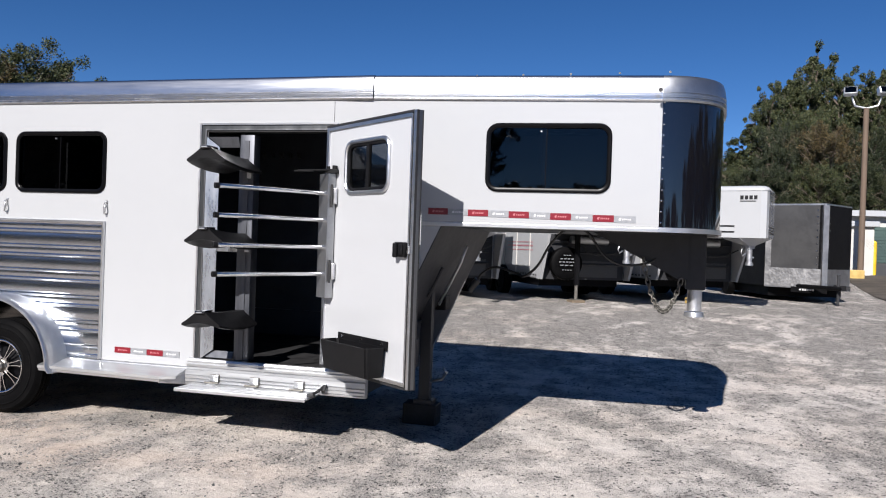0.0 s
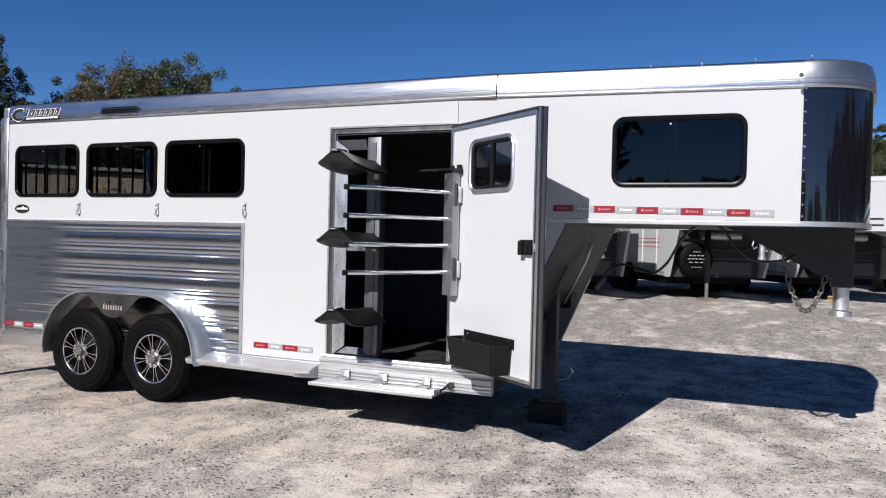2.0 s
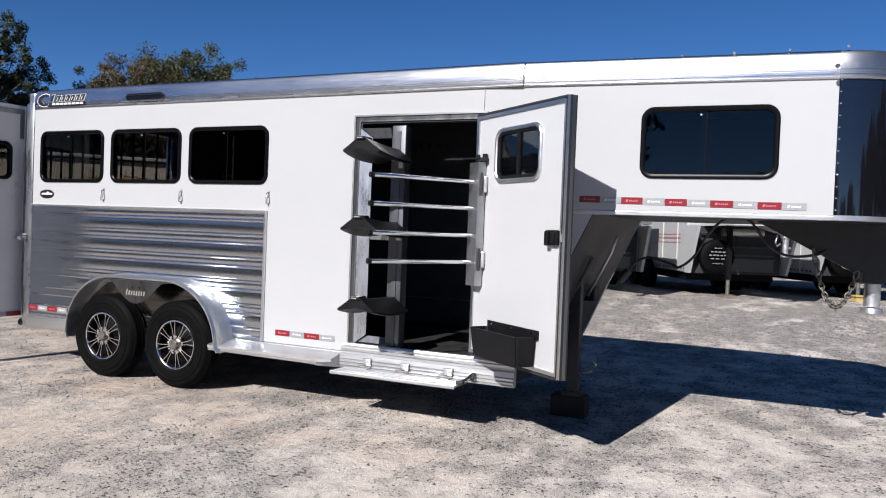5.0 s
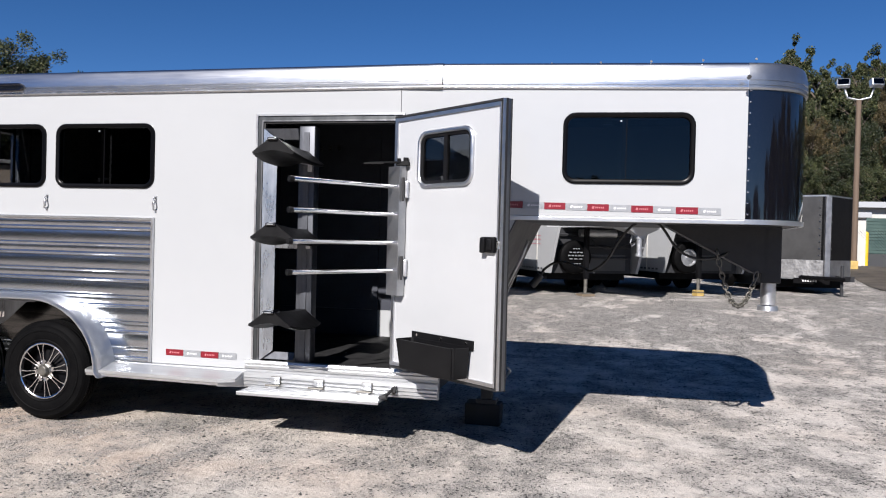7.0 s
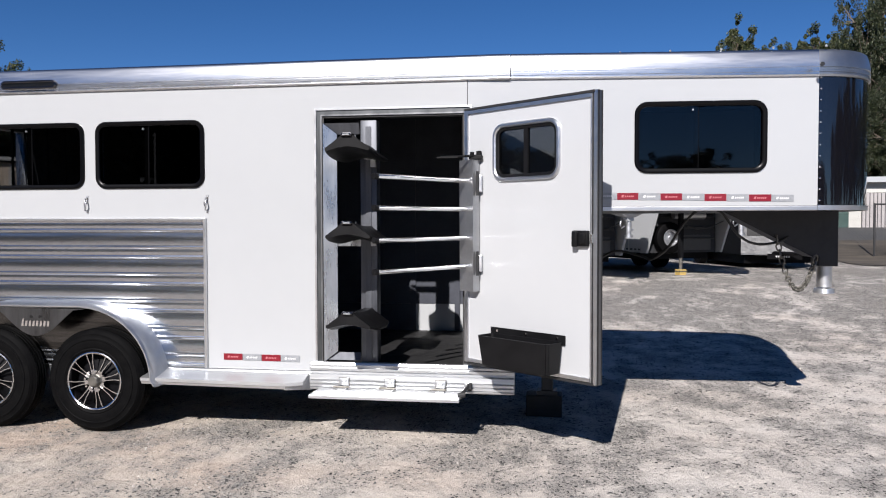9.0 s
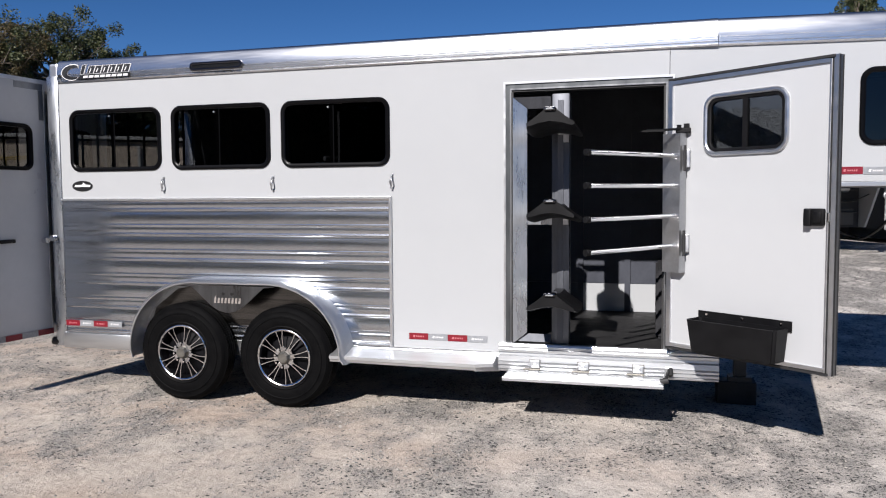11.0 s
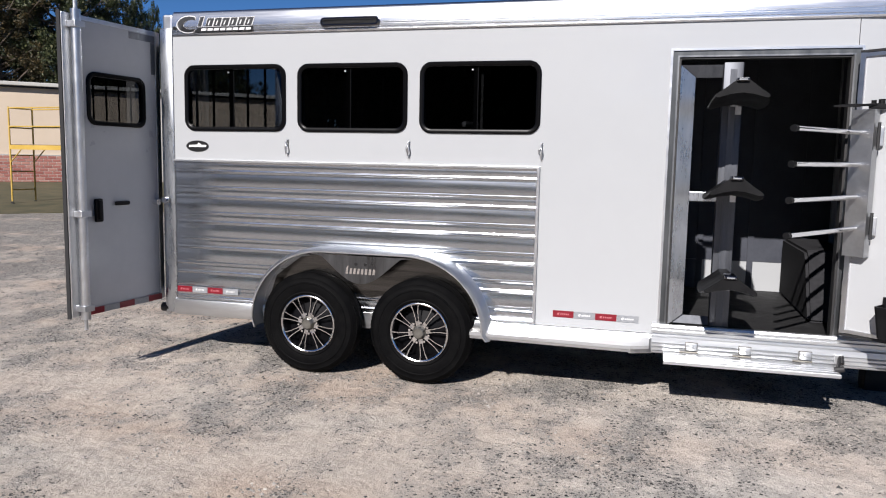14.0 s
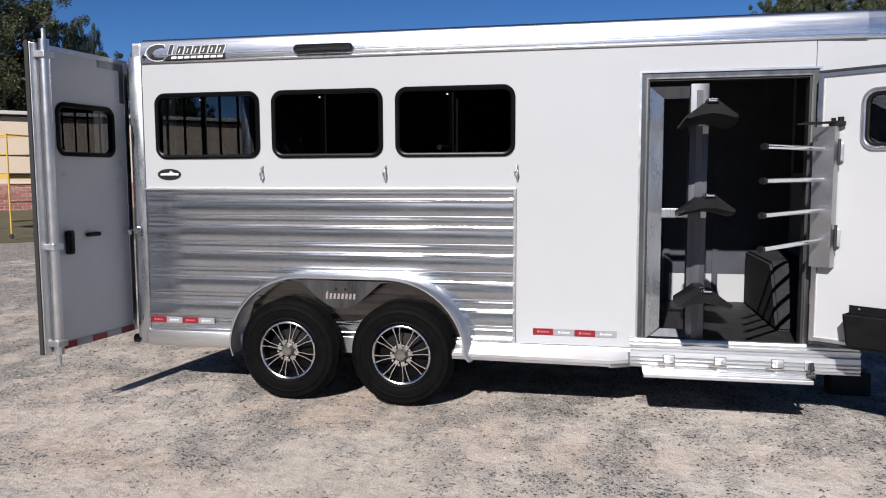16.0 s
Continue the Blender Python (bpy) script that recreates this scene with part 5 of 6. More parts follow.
# ---------- parked gooseneck trailers behind ----------
def gooseneck(x, y, turn, tint, label, stripes=True, length=7.0, spare=True, foot_mat=WOODBLOCK, rim=False, half=0.96, roof=2.58, foot=0.15):
    z0 = ground_z(x, y)
    g = empty("gooseneck_trailer", pose(x, y, z0, 0, 0, turn), label, "trailer", "parked trailers")
    plan = [(-half, 0.52), (-half + 0.06, 0.42), (-0.10, -0.47), (0.0, -0.53), (0.10, -0.47), (half - 0.06, 0.42), (half, 0.52), (half, 2.1), (-half, 2.1)]
    b = prism(bmesh.new(), [(a, c, 1.50) for a, c in plan], (0, 0, roof - 1.61))
    part("nose", b, tint, g, "white wedge-shaped gooseneck nose")
    b = bmesh.new()
    rows = []
    for up, inn in ((roof - 0.11, 1.012), (roof - 0.085, 1.012), (roof - 0.04, 0.985), (roof - 0.01, 0.93), (roof, 0.85)):
        rows.append([(a * inn, 0.9 + (c - 0.9) * inn, up) for a, c in plan + plan[:1]])
    sheet(b, rows)
    bmesh.ops.remove_doubles(b, verts=b.verts, dist=1e-5)
    bmesh.ops.holes_fill(b, edges=[e for e in b.edges if e.is_boundary])
    bmesh.ops.recalc_face_normals(b, faces=b.faces[:])
    part("nose_roof", b, tint, g, smooth=50)
    part("body", bx(-1.05, 1.05, 2.1, length, 0.50, 2.50, bevel=0.04), tint, g)
    part("front_wall", bx(-0.95, 0.95, 1.98, 2.09, 0.50, 1.5), CHARCOAL, g, "dark front wall under the nose")
    part("lower_panel", bx(-0.7, 0.8, 1.95, 1.975, 0.56, 0.92), GREYSKIN, g, "grey lower front panel")
    part("chassis", bx(-0.95, 0.95, 2.25, length, 0.34, 0.50), BLACKSKIN, g)
    b = bmesh.new()
    lofted = [[(sx * w, -0.02 + sy * d + o, z) for sx, sy in ((-1, -1), (1, -1), (1, 1), (-1, 1), (-1, -1))] for w, d, o, z in ((0.36, 0.30, 0.12, 1.50), (0.34, 0.28, 0.12, 1.47), (0.075, 0.07, 0.0, 1.34), (0.07, 0.07, 0.0, 1.28))]
    sheet(b, lofted)
    bmesh.ops.remove_doubles(b, verts=b.verts, dist=1e-5)
    bmesh.ops.recalc_face_normals(b, faces=b.faces[:])
    part("neck", b, tint, g, "white tapered neck over the coupler")
    b = rod(bmesh.new(), (0, -0.02, 0.98), (0, -0.02, 1.4), 0.055, seg=12)
    rod(b, (0, -0.02, 0.93), (0, -0.02, 0.99), 0.08, seg=12)
    rod(b, (0.055, -0.02, 1.10), (0.10, -0.02, 1.10), 0.02, seg=8)
    part("coupler", b, STEEL, g, smooth=40)
    part("coupler_chain", tube(bmesh.new(), [(-0.12, 0.05, 1.34), (-0.17, 0.03, 1.20), (-0.15, 0.0, 1.13), (-0.10, -0.03, 1.18)], 0.016), STEEL, g, smooth=40)
    for sx in (-0.75, 0.75):
        b = prism(bmesh.new(), [(sx * 1.4 - 0.03, 1.45, 1.50), (sx * 1.4 - 0.03, 2.1, 1.50), (sx * 1.4 - 0.03, 2.1, 0.50), (sx * 1.4 - 0.03, 1.88, 0.50)], (0.06, 0, 0))
        part("side_gusset", b, tint, g)
    part("landing_leg", bx(-0.405, -0.315, 1.505, 1.595, 0.40, 1.5), BLACKSKIN, g)
    b = rod(bmesh.new(), (-0.36, 1.55, 0.10), (-0.36, 1.55, 0.40), 0.04, seg=10)
    box(b, -0.46, -0.26, 1.45, 1.65, 0.08, 0.10)
    part("leg_foot", b, CHAIN, g)
    part("leg_block", bx(-0.36 - foot, -0.36 + foot, 1.55 - foot, 1.55 + foot, -0.02, 0.08 if foot > 0.1 else 0.13), foot_mat, g)
    for k in range(3):
        part("rail_bar", rod(bmesh.new(), (-0.85, 1.9, 0.85 + 0.25 * k), (0.85, 1.9, 0.85 + 0.25 * k), 0.025, seg=8), CHARCOAL, g)
    part("cross_tube", rod(bmesh.new(), (-0.45, 1.72, 1.38), (0.42, 1.72, 1.38), 0.085, seg=14), SATIN, g, "pale round jack tube", 40)
    part("hose", tube(bmesh.new(), [(-0.2, 1.7, 1.30), (-0.1, 1.62, 1.12), (0.15, 1.62, 1.06), (0.5, 1.6, 1.10), (0.8, 1.5, 1.25)], 0.014), CABLE, g, smooth=50)
    def face(side, v, z, lift):
        """A point on the wedge face: v from the tip outwards."""
        p0, p1 = Vector((side * 0.10, -0.47, z)), Vector((side * (half - 0.06), 0.42, z))
        out = Vector((side * 0.89, -0.80, 0)).normalized()
        return p0.lerp(p1, v) + out * lift
    for side, v0, zs in ((-1, 0.42, ((1.60, 0.035), (1.72, 0.035))), (1, 0.03, ((1.60, 0.035), (1.665, 0.018), (1.72, 0.035)))):
        for zz, hh in zs:
            q = prism(bmesh.new(), [face(side, v0, zz, 0.001), face(side, 0.98, zz, 0.001), face(side, 0.98, zz + hh, 0.001), face(side, v0, zz + hh, 0.001)], face(side, 0, 0, 0.004) - face(side, 0, 0, 0.0))
            part("stripe", q, BLACKPRINT, g)
    q = bmesh.new()
    for m in range(4 if roof > 2.4 else 0):
        a, w = 0.06 + 0.075 * m, 0.055
        prism(q, [face(-1, a + w, 2.29, 0.001), face(-1, a, 2.29, 0.001), face(-1, a, 2.37, 0.001), face(-1, a + w, 2.37, 0.001)], face(-1, 0, 0, 0.004) - face(-1, 0, 0, 0.0))
    prism(q, [face(-1, 0.34, 2.245, 0.001), face(-1, 0.08, 2.245, 0.001), face(-1, 0.08, 2.265, 0.001), face(-1, 0.34, 2.265, 0.001)], face(-1, 0, 0, 0.004) - face(-1, 0, 0, 0.0))
    part("print_bar", q, BLACKPRINT, g)
    # body side seams, faded lines and the dashed foot strip
    for k in range(4):
        part("seam", bx(-1.064, -1.05, 2.62 + k * 0.9, 2.64 + k * 0.9, 0.54, 2.46), TRIM, g)
    if stripes:
        for k, zz in enumerate((1.12, 1.21, 1.30)):
            part("side_line", bx(-1.054, -1.05, 2.45, 4.2, zz, zz + (0.035 if k == 1 else 0.02)), PINKRED, g)
    for k in range(14):
        part("foot_dash", bx(-1.056, -1.05, 2.14 + k * 0.17, 2.23 + k * 0.17, 0.56, 0.60), BLACKPRINT, g)
    if spare:
        b = lathe(bmesh.new(), [(0.0, 0.04), (0.19, 0.03), (0.20, 0.0), (0.30, -0.01), (0.36, 0.03), (0.37, 0.1), (0.36, 0.18), (0.0, 0.2)], 28)
        bmesh.ops.translate(b, vec=(-0.52, 1.70, 0.86), verts=b.verts)
        tyre = part("spare_tyre", b, TYRE, g, "black spare tyre" if rim else "black spare tyre in a printed cover", 40)
        if rim:
            b = lathe(bmesh.new(), [(0.0, -0.005), (0.05, -0.005), (0.06, 0.03), (0.16, 0.03), (0.185, -0.006), (0.2, -0.004), (0.2, 0.04), (0.0, 0.045)], 28)
            bmesh.ops.translate(b, vec=(-0.52, 1.70, 0.86), verts=b.verts)
            part("rim", b, STEEL, tyre, "galvanised wheel rim", 40)
        else:
            for k, (za, zb, hw) in enumerate(((0.17, 0.19, 0.09), (0.09, 0.115, 0.17), (0.02, 0.045, 0.20), (-0.05, -0.03, 0.17), (-0.15, -0.135, 0.12))):
                n_bar = 3 + k % 3
                q = bmesh.new()
                for m in range(n_bar):
                    c = -0.52 - hw + 2 * hw * m / n_bar
                    box(q, c, c + 1.3 * hw / n_bar, 1.684, 1.69, 0.86 + za, 0.86 + zb)
                part("print_bar", q, SILVER, tyre)
    for wy in (4.4, 5.3):
        for wx in (-1.0, 1.0):
            b = lathe(bmesh.new(), [(0.0, 0.0), (0.22, 0.02), (0.24, 0.0), (0.34, 0.0), (0.37, 0.03), (0.37, 0.2), (0.30, 0.23), (0.0, 0.23)], 24)
            bmesh.ops.transform(b, matrix=pose(wx * 1.18, wy, 0.37, 0, 0, -90 if wx < 0 else 90), verts=b.verts)
            part("wheel", b, TYRE, g, smooth=40)
    return g


gooseneck(-0.25, 15.5, 28, WHITE, "white gooseneck stock trailer with faded red stripes", half=0.76, roof=2.2)
gooseneck(2.23, 17.0, 28, WHITE, "white gooseneck stock trailer with black pinstripes", stripes=False, foot_mat=OLDYELLOW, rim=True, foot=0.09)
gooseneck(-3.1, 14.6, 28, WHITE, "white gooseneck stock trailer in the parked row", stripes=False, half=0.76, roof=2.2)
gooseneck(-6.2, 14.2, 28, WHITE, "white gooseneck trailer parked in the row", stripes=False, spare=False)

# black and grey wedge-nosed cargo trailer
cg = empty("cargo_trailer", pose(4.49, 20.6, ground_z(4.49, 20.6), 0, 0, 14), "grey and black enclosed cargo trailer", "trailer", "parked trailers")
plan = [(-1.1, 0.9), (0, 0), (1.1, 0.9), (1.1, 5.5), (-1.1, 5.5)]
part("body", prism(bmesh.new(), [(a, c, 0.37) for a, c in plan], (0, 0, 2.12)), BLACKSKIN, cg)
for s in (-1, 1):
    n = Vector((s * 0.9, -1.1, 0)).normalized() * 0.006
    q = lambda v, z: Vector((s * 1.1 * v, 0.9 * v, z)) + n
    part("nose_skin", prism(bmesh.new(), [q(0.1, 0.86), q(0.90, 0.86), q(0.90, 2.46), q(0.1, 2.46)], n), GREYSKIN if s < 0 else BLACKSKIN, cg)
    part("stone_guard", prism(bmesh.new(), [q(0.04, 0.40), q(1.0, 0.40), q(1.0, 0.86), q(0.04, 0.86)], n * 1.5), DIAMOND, cg, "bright diamond plate stone guard")
    part("side_strip", prism(bmesh.new(), [q(0.90, 0.86), q(1.0, 0.86), q(1.0, 2.46), q(0.90, 2.46)], n * 1.3), DIAMOND if s < 0 else BLACKSKIN, cg)
    part("bottom_trim", prism(bmesh.new(), [q(0.04, 0.36), q(1.0, 0.36), q(1.0, 0.40), q(0.04, 0.40)], n * 2), ALU if s < 0 else BLACKSKIN, cg)
    for k in range(9):
        v = 0.13
        c = q(v, 0.98 + 0.17 * k)
        part("rivet", rod(bmesh.new(), c, c + n * 2.5, 0.018, seg=8), CHROME, cg)
part("corner_strip", bx(-0.07, 0.07, -0.02, 0.10, 0.40, 2.46), DIAMOND, cg)
part("top_trim", prism(bmesh.new(), [(a * 1.01, c * 1.01 - 0.01, 2.46) for a, c in plan], (0, 0, 0.04)), ALU, cg)
b = prism(bmesh.new(), [(-0.62, 0.42, 0.26), (0.02, -0.12, 0.26), (0.02, -0.12, 0.40), (-0.62, 0.42, 0.40)], (-0.02, -0.025, 0))
pl = part("name_plate", b, BLACKSKIN, cg, "black plate with small pale print")
b = bmesh.new()
for k in range(6):
    v = 0.25 + 0.07 * k
    c = Vector((-0.65 + 0.66 * v, 0.39 - 0.555 * v, 0.31))
    prism(b, [c, c + Vector((0.028, -0.024, 0)), c + Vector((0.028, -0.024, 0.045)), c + Vector((0, 0, 0.045))], (-0.004, -0.005, 0))
part("print_bar", b, BAR, pl)
part("under_frame", bx(-0.95, 0.95, 1.0, 5.4, 0.12, 0.37), BLACKSKIN, cg)
for s in (-1, 1):
    part("tongue_rail", rod(bmesh.new(), (s * 0.6, 0.8, 0.42), (0, -0.95, 0.42), 0.05, seg=8), BLACKSKIN, cg)
b = rod(bmesh.new(), (0, -0.7, 0.02), (0, -0.7, 0.75), 0.035, seg=10)
part("jack", b, CHARCOAL, cg)
part("coupler", bx(-0.05, 0.05, -1.15, -0.9, 0.38, 0.5), CHARCOAL, cg)
for s in (-1, 1):
    b = lathe(bmesh.new(), [(0.0, 0.0), (0.2, 0.02), (0.22, 0.0), (0.31, 0.0), (0.33, 0.03), (0.33, 0.2), (0.0, 0.22)], 24)
    bmesh.ops.transform(b, matrix=pose(s * 1.2, 3.4, 0.33, 0, 0, -90 if s < 0 else 90), verts=b.verts)
    part("wheel", b, TYRE, cg, smooth=40)


# ---------- far buildings ----------
# cream metal building with a brick base; local x along the front, front faces -y
cb = empty("metal_building", pose(-23.9, 21.8, 0.53, 0, 0, 42), "cream metal building with a red brick base", "building")
part("wall", bx(-18, 12, 0.0, 9, 0.95, 3.24), BEIGE, cb, "cream metal siding")
base_wall = part("brick_base", bx(-18, 12, -0.03, 9, -0.4, 0.93), BRICKWALL, cb, "red brick base wall")
part("sill_band", bx(-18, 12, -0.05, 0.0, 0.93, 0.96), TRIM, cb)
part("roof", prism(bmesh.new(), [(-18.3, -0.12, 3.26), (-18.3, 9.2, 3.26), (-18.3, 9.2, 3.36), (-18.3, 4.5, 3.66), (-18.3, -0.12, 3.38)], (30.6, 0, 0)), TRIM, cb, "pale metal roof")
# dark strip painted in for the shadow under the eave
part("eave_shade_strip", bx(-18.2, 12.2, -0.11, -0.005, 3.20, 3.258), CHARCOAL, cb)
part("gutter", bx(-18.3, 12.3, -0.22, -0.125, 3.26, 3.385, bevel=0.02), TRIM, cb)
for x in (-12, -7, 4, 9):
    part("downpipe", bx(x, x + 0.09, -0.1, -0.032, -0.3, 3.05), TRIM, cb)

# yellow rolling scaffold on the grass
sc = empty("rolling_scaffold", pose(-19.42, 17.40, 0.08, 0, 0, -7), "yellow rolling scaffold with guard rails", "scaffold")
for sx in (-1.0, 1.0):
    for sy in (-0.37, 0.37):
        part("upright", rod(bmesh.new(), (sx, sy, 0.14), (sx, sy, 2.72), 0.024, seg=8), SCAFFYELLOW, sc)
        b = lathe(bmesh.new(), [(0.0, -0.02), (0.06, -0.02), (0.065, 0.0), (0.06, 0.02), (0.0, 0.02)], 14)
        bmesh.ops.translate(b, vec=(sx, sy, 0.065), verts=b.verts)
        part("castor", b, SEAL, sc)
    for z in (0.45, 0.95, 1.4, 2.15, 2.68):
        part("rung", rod(bmesh.new(), (sx, -0.37, z), (sx, 0.37, z), 0.018, seg=8), SCAFFYELLOW, sc)
for sy in (-0.37, 0.37):
    for z in (2.18, 2.68):
        part("guard_rail", rod(bmesh.new(), (-1.0, sy, z), (1.0, sy, z), 0.018, seg=8), SCAFFYELLOW, sc)
    part("side_beam", bx(-1.0, 1.0, sy - 0.02, sy + 0.02, 1.56, 1.68), SCAFFYELLOW, sc)
    part("brace", rod(bmesh.new(), (-1.0, sy, 1.2), (-0.55, sy, 1.58), 0.015, seg=8), SCAFFYELLOW, sc)
part("deck", bx(-1.0, 1.0, -0.35, 0.35, 1.66, 1.70), WOODBLOCK, sc)

# storage units beyond the fence
st = empty("storage_building", pose(19.3, 37, 0.62, 0, 0, 0), "white storage units with roll-up doors", "building")
part("wall", bx(-12, 30, 0.0, 6, 0, 2.75), TRIM, st)
part("roof", bx(-12.3, 30.3, -0.4, 6.3, 2.75, 3.0), WHITE, st)
for i in range(14):
    x, w = -10.35 + i * 3.05, 2.5
    dm = GREENDOOR if i == 0 else PALEDOOR
    # pale doors get a dark backing, so the shade between ribs is painted in
    d = part("roll_up_door", bx(x, x + w, -0.03, 0.0, 0.02, 2.3), GREENDOOR if i == 0 else GREYSKIN, st, "green roll-up door" if i == 0 else "pale ribbed roll-up door")
    if i < 6:
        for k in range(16 if i == 0 else 15):
            if i == 0:
                part("slat", bx(x, x + w, -0.055, -0.03, 0.05 + k * 0.14, 0.05 + k * 0.14 + 0.1), dm, d)
            else:
                part("slat", bx(x + 0.03 + k * 0.163, x + 0.03 + k * 0.163 + 0.125, -0.055, -0.03, 0.05, 2.28), dm, d)
ut = empty("utility_shed", pose(7.75, 29.8, 0.33, 0, 0, 0), "small pale utility shed", "shed")
part("wall", bx(-0.9, 0.35, 0, 2.5, 0, 2.3), TRIM, ut)
part("roof", bx(-1.0, 0.5, -0.15, 2.6, 2.3, 2.5, bevel=0.03), WHITE, ut)

# asphalt drive rising to the units, and the brushy bank below it
b = prism(bmesh.new(), [(8.0, 29.3, 0.895), (8.0, 36.9, 1.34), (8.0, 36.9, 0.5), (8.0, 29.3, 0.5)], (55, 0, 0))
tagged(part("road", b, ASPHALT), "dark asphalt drive", "road", kind="structure")
b = bmesh.new()
sheet(b, [[(x, y, max(ground_z(x, y), 0.33 + 0.57 * smoothstep((y - 25.0) / 4.3)) + 0.02 + 0.05 * noise.noise((x * 1.7, y * 1.7, 2.0)) * (1 if 25 < y < 29 else 0)) for x in [6.8 + 0.4 * i for i in range(70)]] for y in (22.6, 23.6, 24.9, 25.6, 26.3, 27.0, 27.7, 28.4, 29.3)])
bmesh.ops.recalc_face_normals(b, faces=b.faces[:])
tagged(part("verge", b, SOIL, smooth=60), "brown weedy bank below the drive", "verge", kind="structure")
b = prism(bmesh.new(), [(-19, -7.6, -0.02), (12.5, -7.6, -0.02), (12.5, 0, 0.52), (-19, 0, 0.52)], (0, 0, 0.03))
grass = tagged(part("grass_strip", b, GRASSM), "worn grass strip before the building", "grass", kind="structure")
grass.matrix_world = pose(-23.9, 21.8, 0.01, 0, 0, 42)

# yellow bollard, light pole and fence
bol = empty("bollard", pose(8.17, 30.0, 0.93), "yellow painted steel bollard", "bollard")
b = rod(bmesh.new(), (0, 0, -0.1), (0, 0, 1.14), 0.088, seg=16)
bmesh.ops.create_uvsphere(b, u_segments=16, v_segments=8, radius=0.088, matrix=Matrix.Translation((0, 0, 1.14)))
part("post", b, YELLOW, bol, smooth=50)
pole = empty("light_pole", pose(7.36, 28.5, 0.85), "brown light pole with two floodlights", "light pole")
part("pole", rod(bmesh.new(), (0, 0, 0), (0, 0, 5.75), 0.10, 0.085, seg=14), POLEWOOD, pole, smooth=40)
part("footing", bx(-0.47, 0.07, -0.27, 0.27, -0.15, 0.26, bevel=0.02), OLDYELLOW, pole, "worn yellow concrete footing")
part("arm", tube(bmesh.new(), [(-0.46, 0, 6.15), (-0.36, 0, 5.84), (0, 0, 5.75), (0.36, 0, 5.84), (0.46, 0, 6.15)], 0.035), STEEL, pole, smooth=40)
for s in (-1, 1):
    b = bx(-0.21, 0.21, -0.12, 0.12, -0.14, 0.14, bevel=0.04, m=pose(s * 0.52, -0.05, 6.32, -20, 0, s * 12))
    lampo = part("floodlight", b, STEEL, pole)
    part("lens", bx(-0.17, 0.17, -0.135, -0.125, -0.10, 0.10, m=pose(s * 0.52, -0.05, 6.32, -20, 0, s * 12)), DOORGLASS, lampo)


# chain-link fence along the drive
wire = material("dark_chain_link_wire", (0.03, 0.03, 0.032), 0.5, 0.4)
fence = empty("chain_link_fence", pose(8.2, 25.6, 0.40), "black chain-link fence along the drive", "fence")
for i in range(9):
    part("post", rod(bmesh.new(), (i * 2.6, 0, 0), (i * 2.6, 0, 1.75), 0.035, seg=8), wire, fence)
part("top_rail", rod(bmesh.new(), (0, 0, 1.72), (20.8, 0, 1.72), 0.026, seg=8), wire, fence)
verts, faces = [], []
for i in range(230):
    for s in (1, -1):
        x, n = i * 0.09, 19
        a = Vector((x, 0, 0.05)), Vector((x + s * 1.65, 0, 1.70))
        k = len(verts)
        verts += [(a[0].x, -0.003, a[0].z), (a[0].x + 0.009, 0.003, a[0].z), (a[1].x + 0.009, 0.003, a[1].z), (a[1].x, -0.003, a[1].z)]
        faces.append((k, k + 1, k + 2, k + 3))
mesh = bpy.data.meshes.new("mesh_wire")
mesh.from_pydata(verts, [], faces)
mesh.materials.append(wire)
o = new("mesh_wire", mesh)
o.parent = fence
tagged(o, kind="stuff")

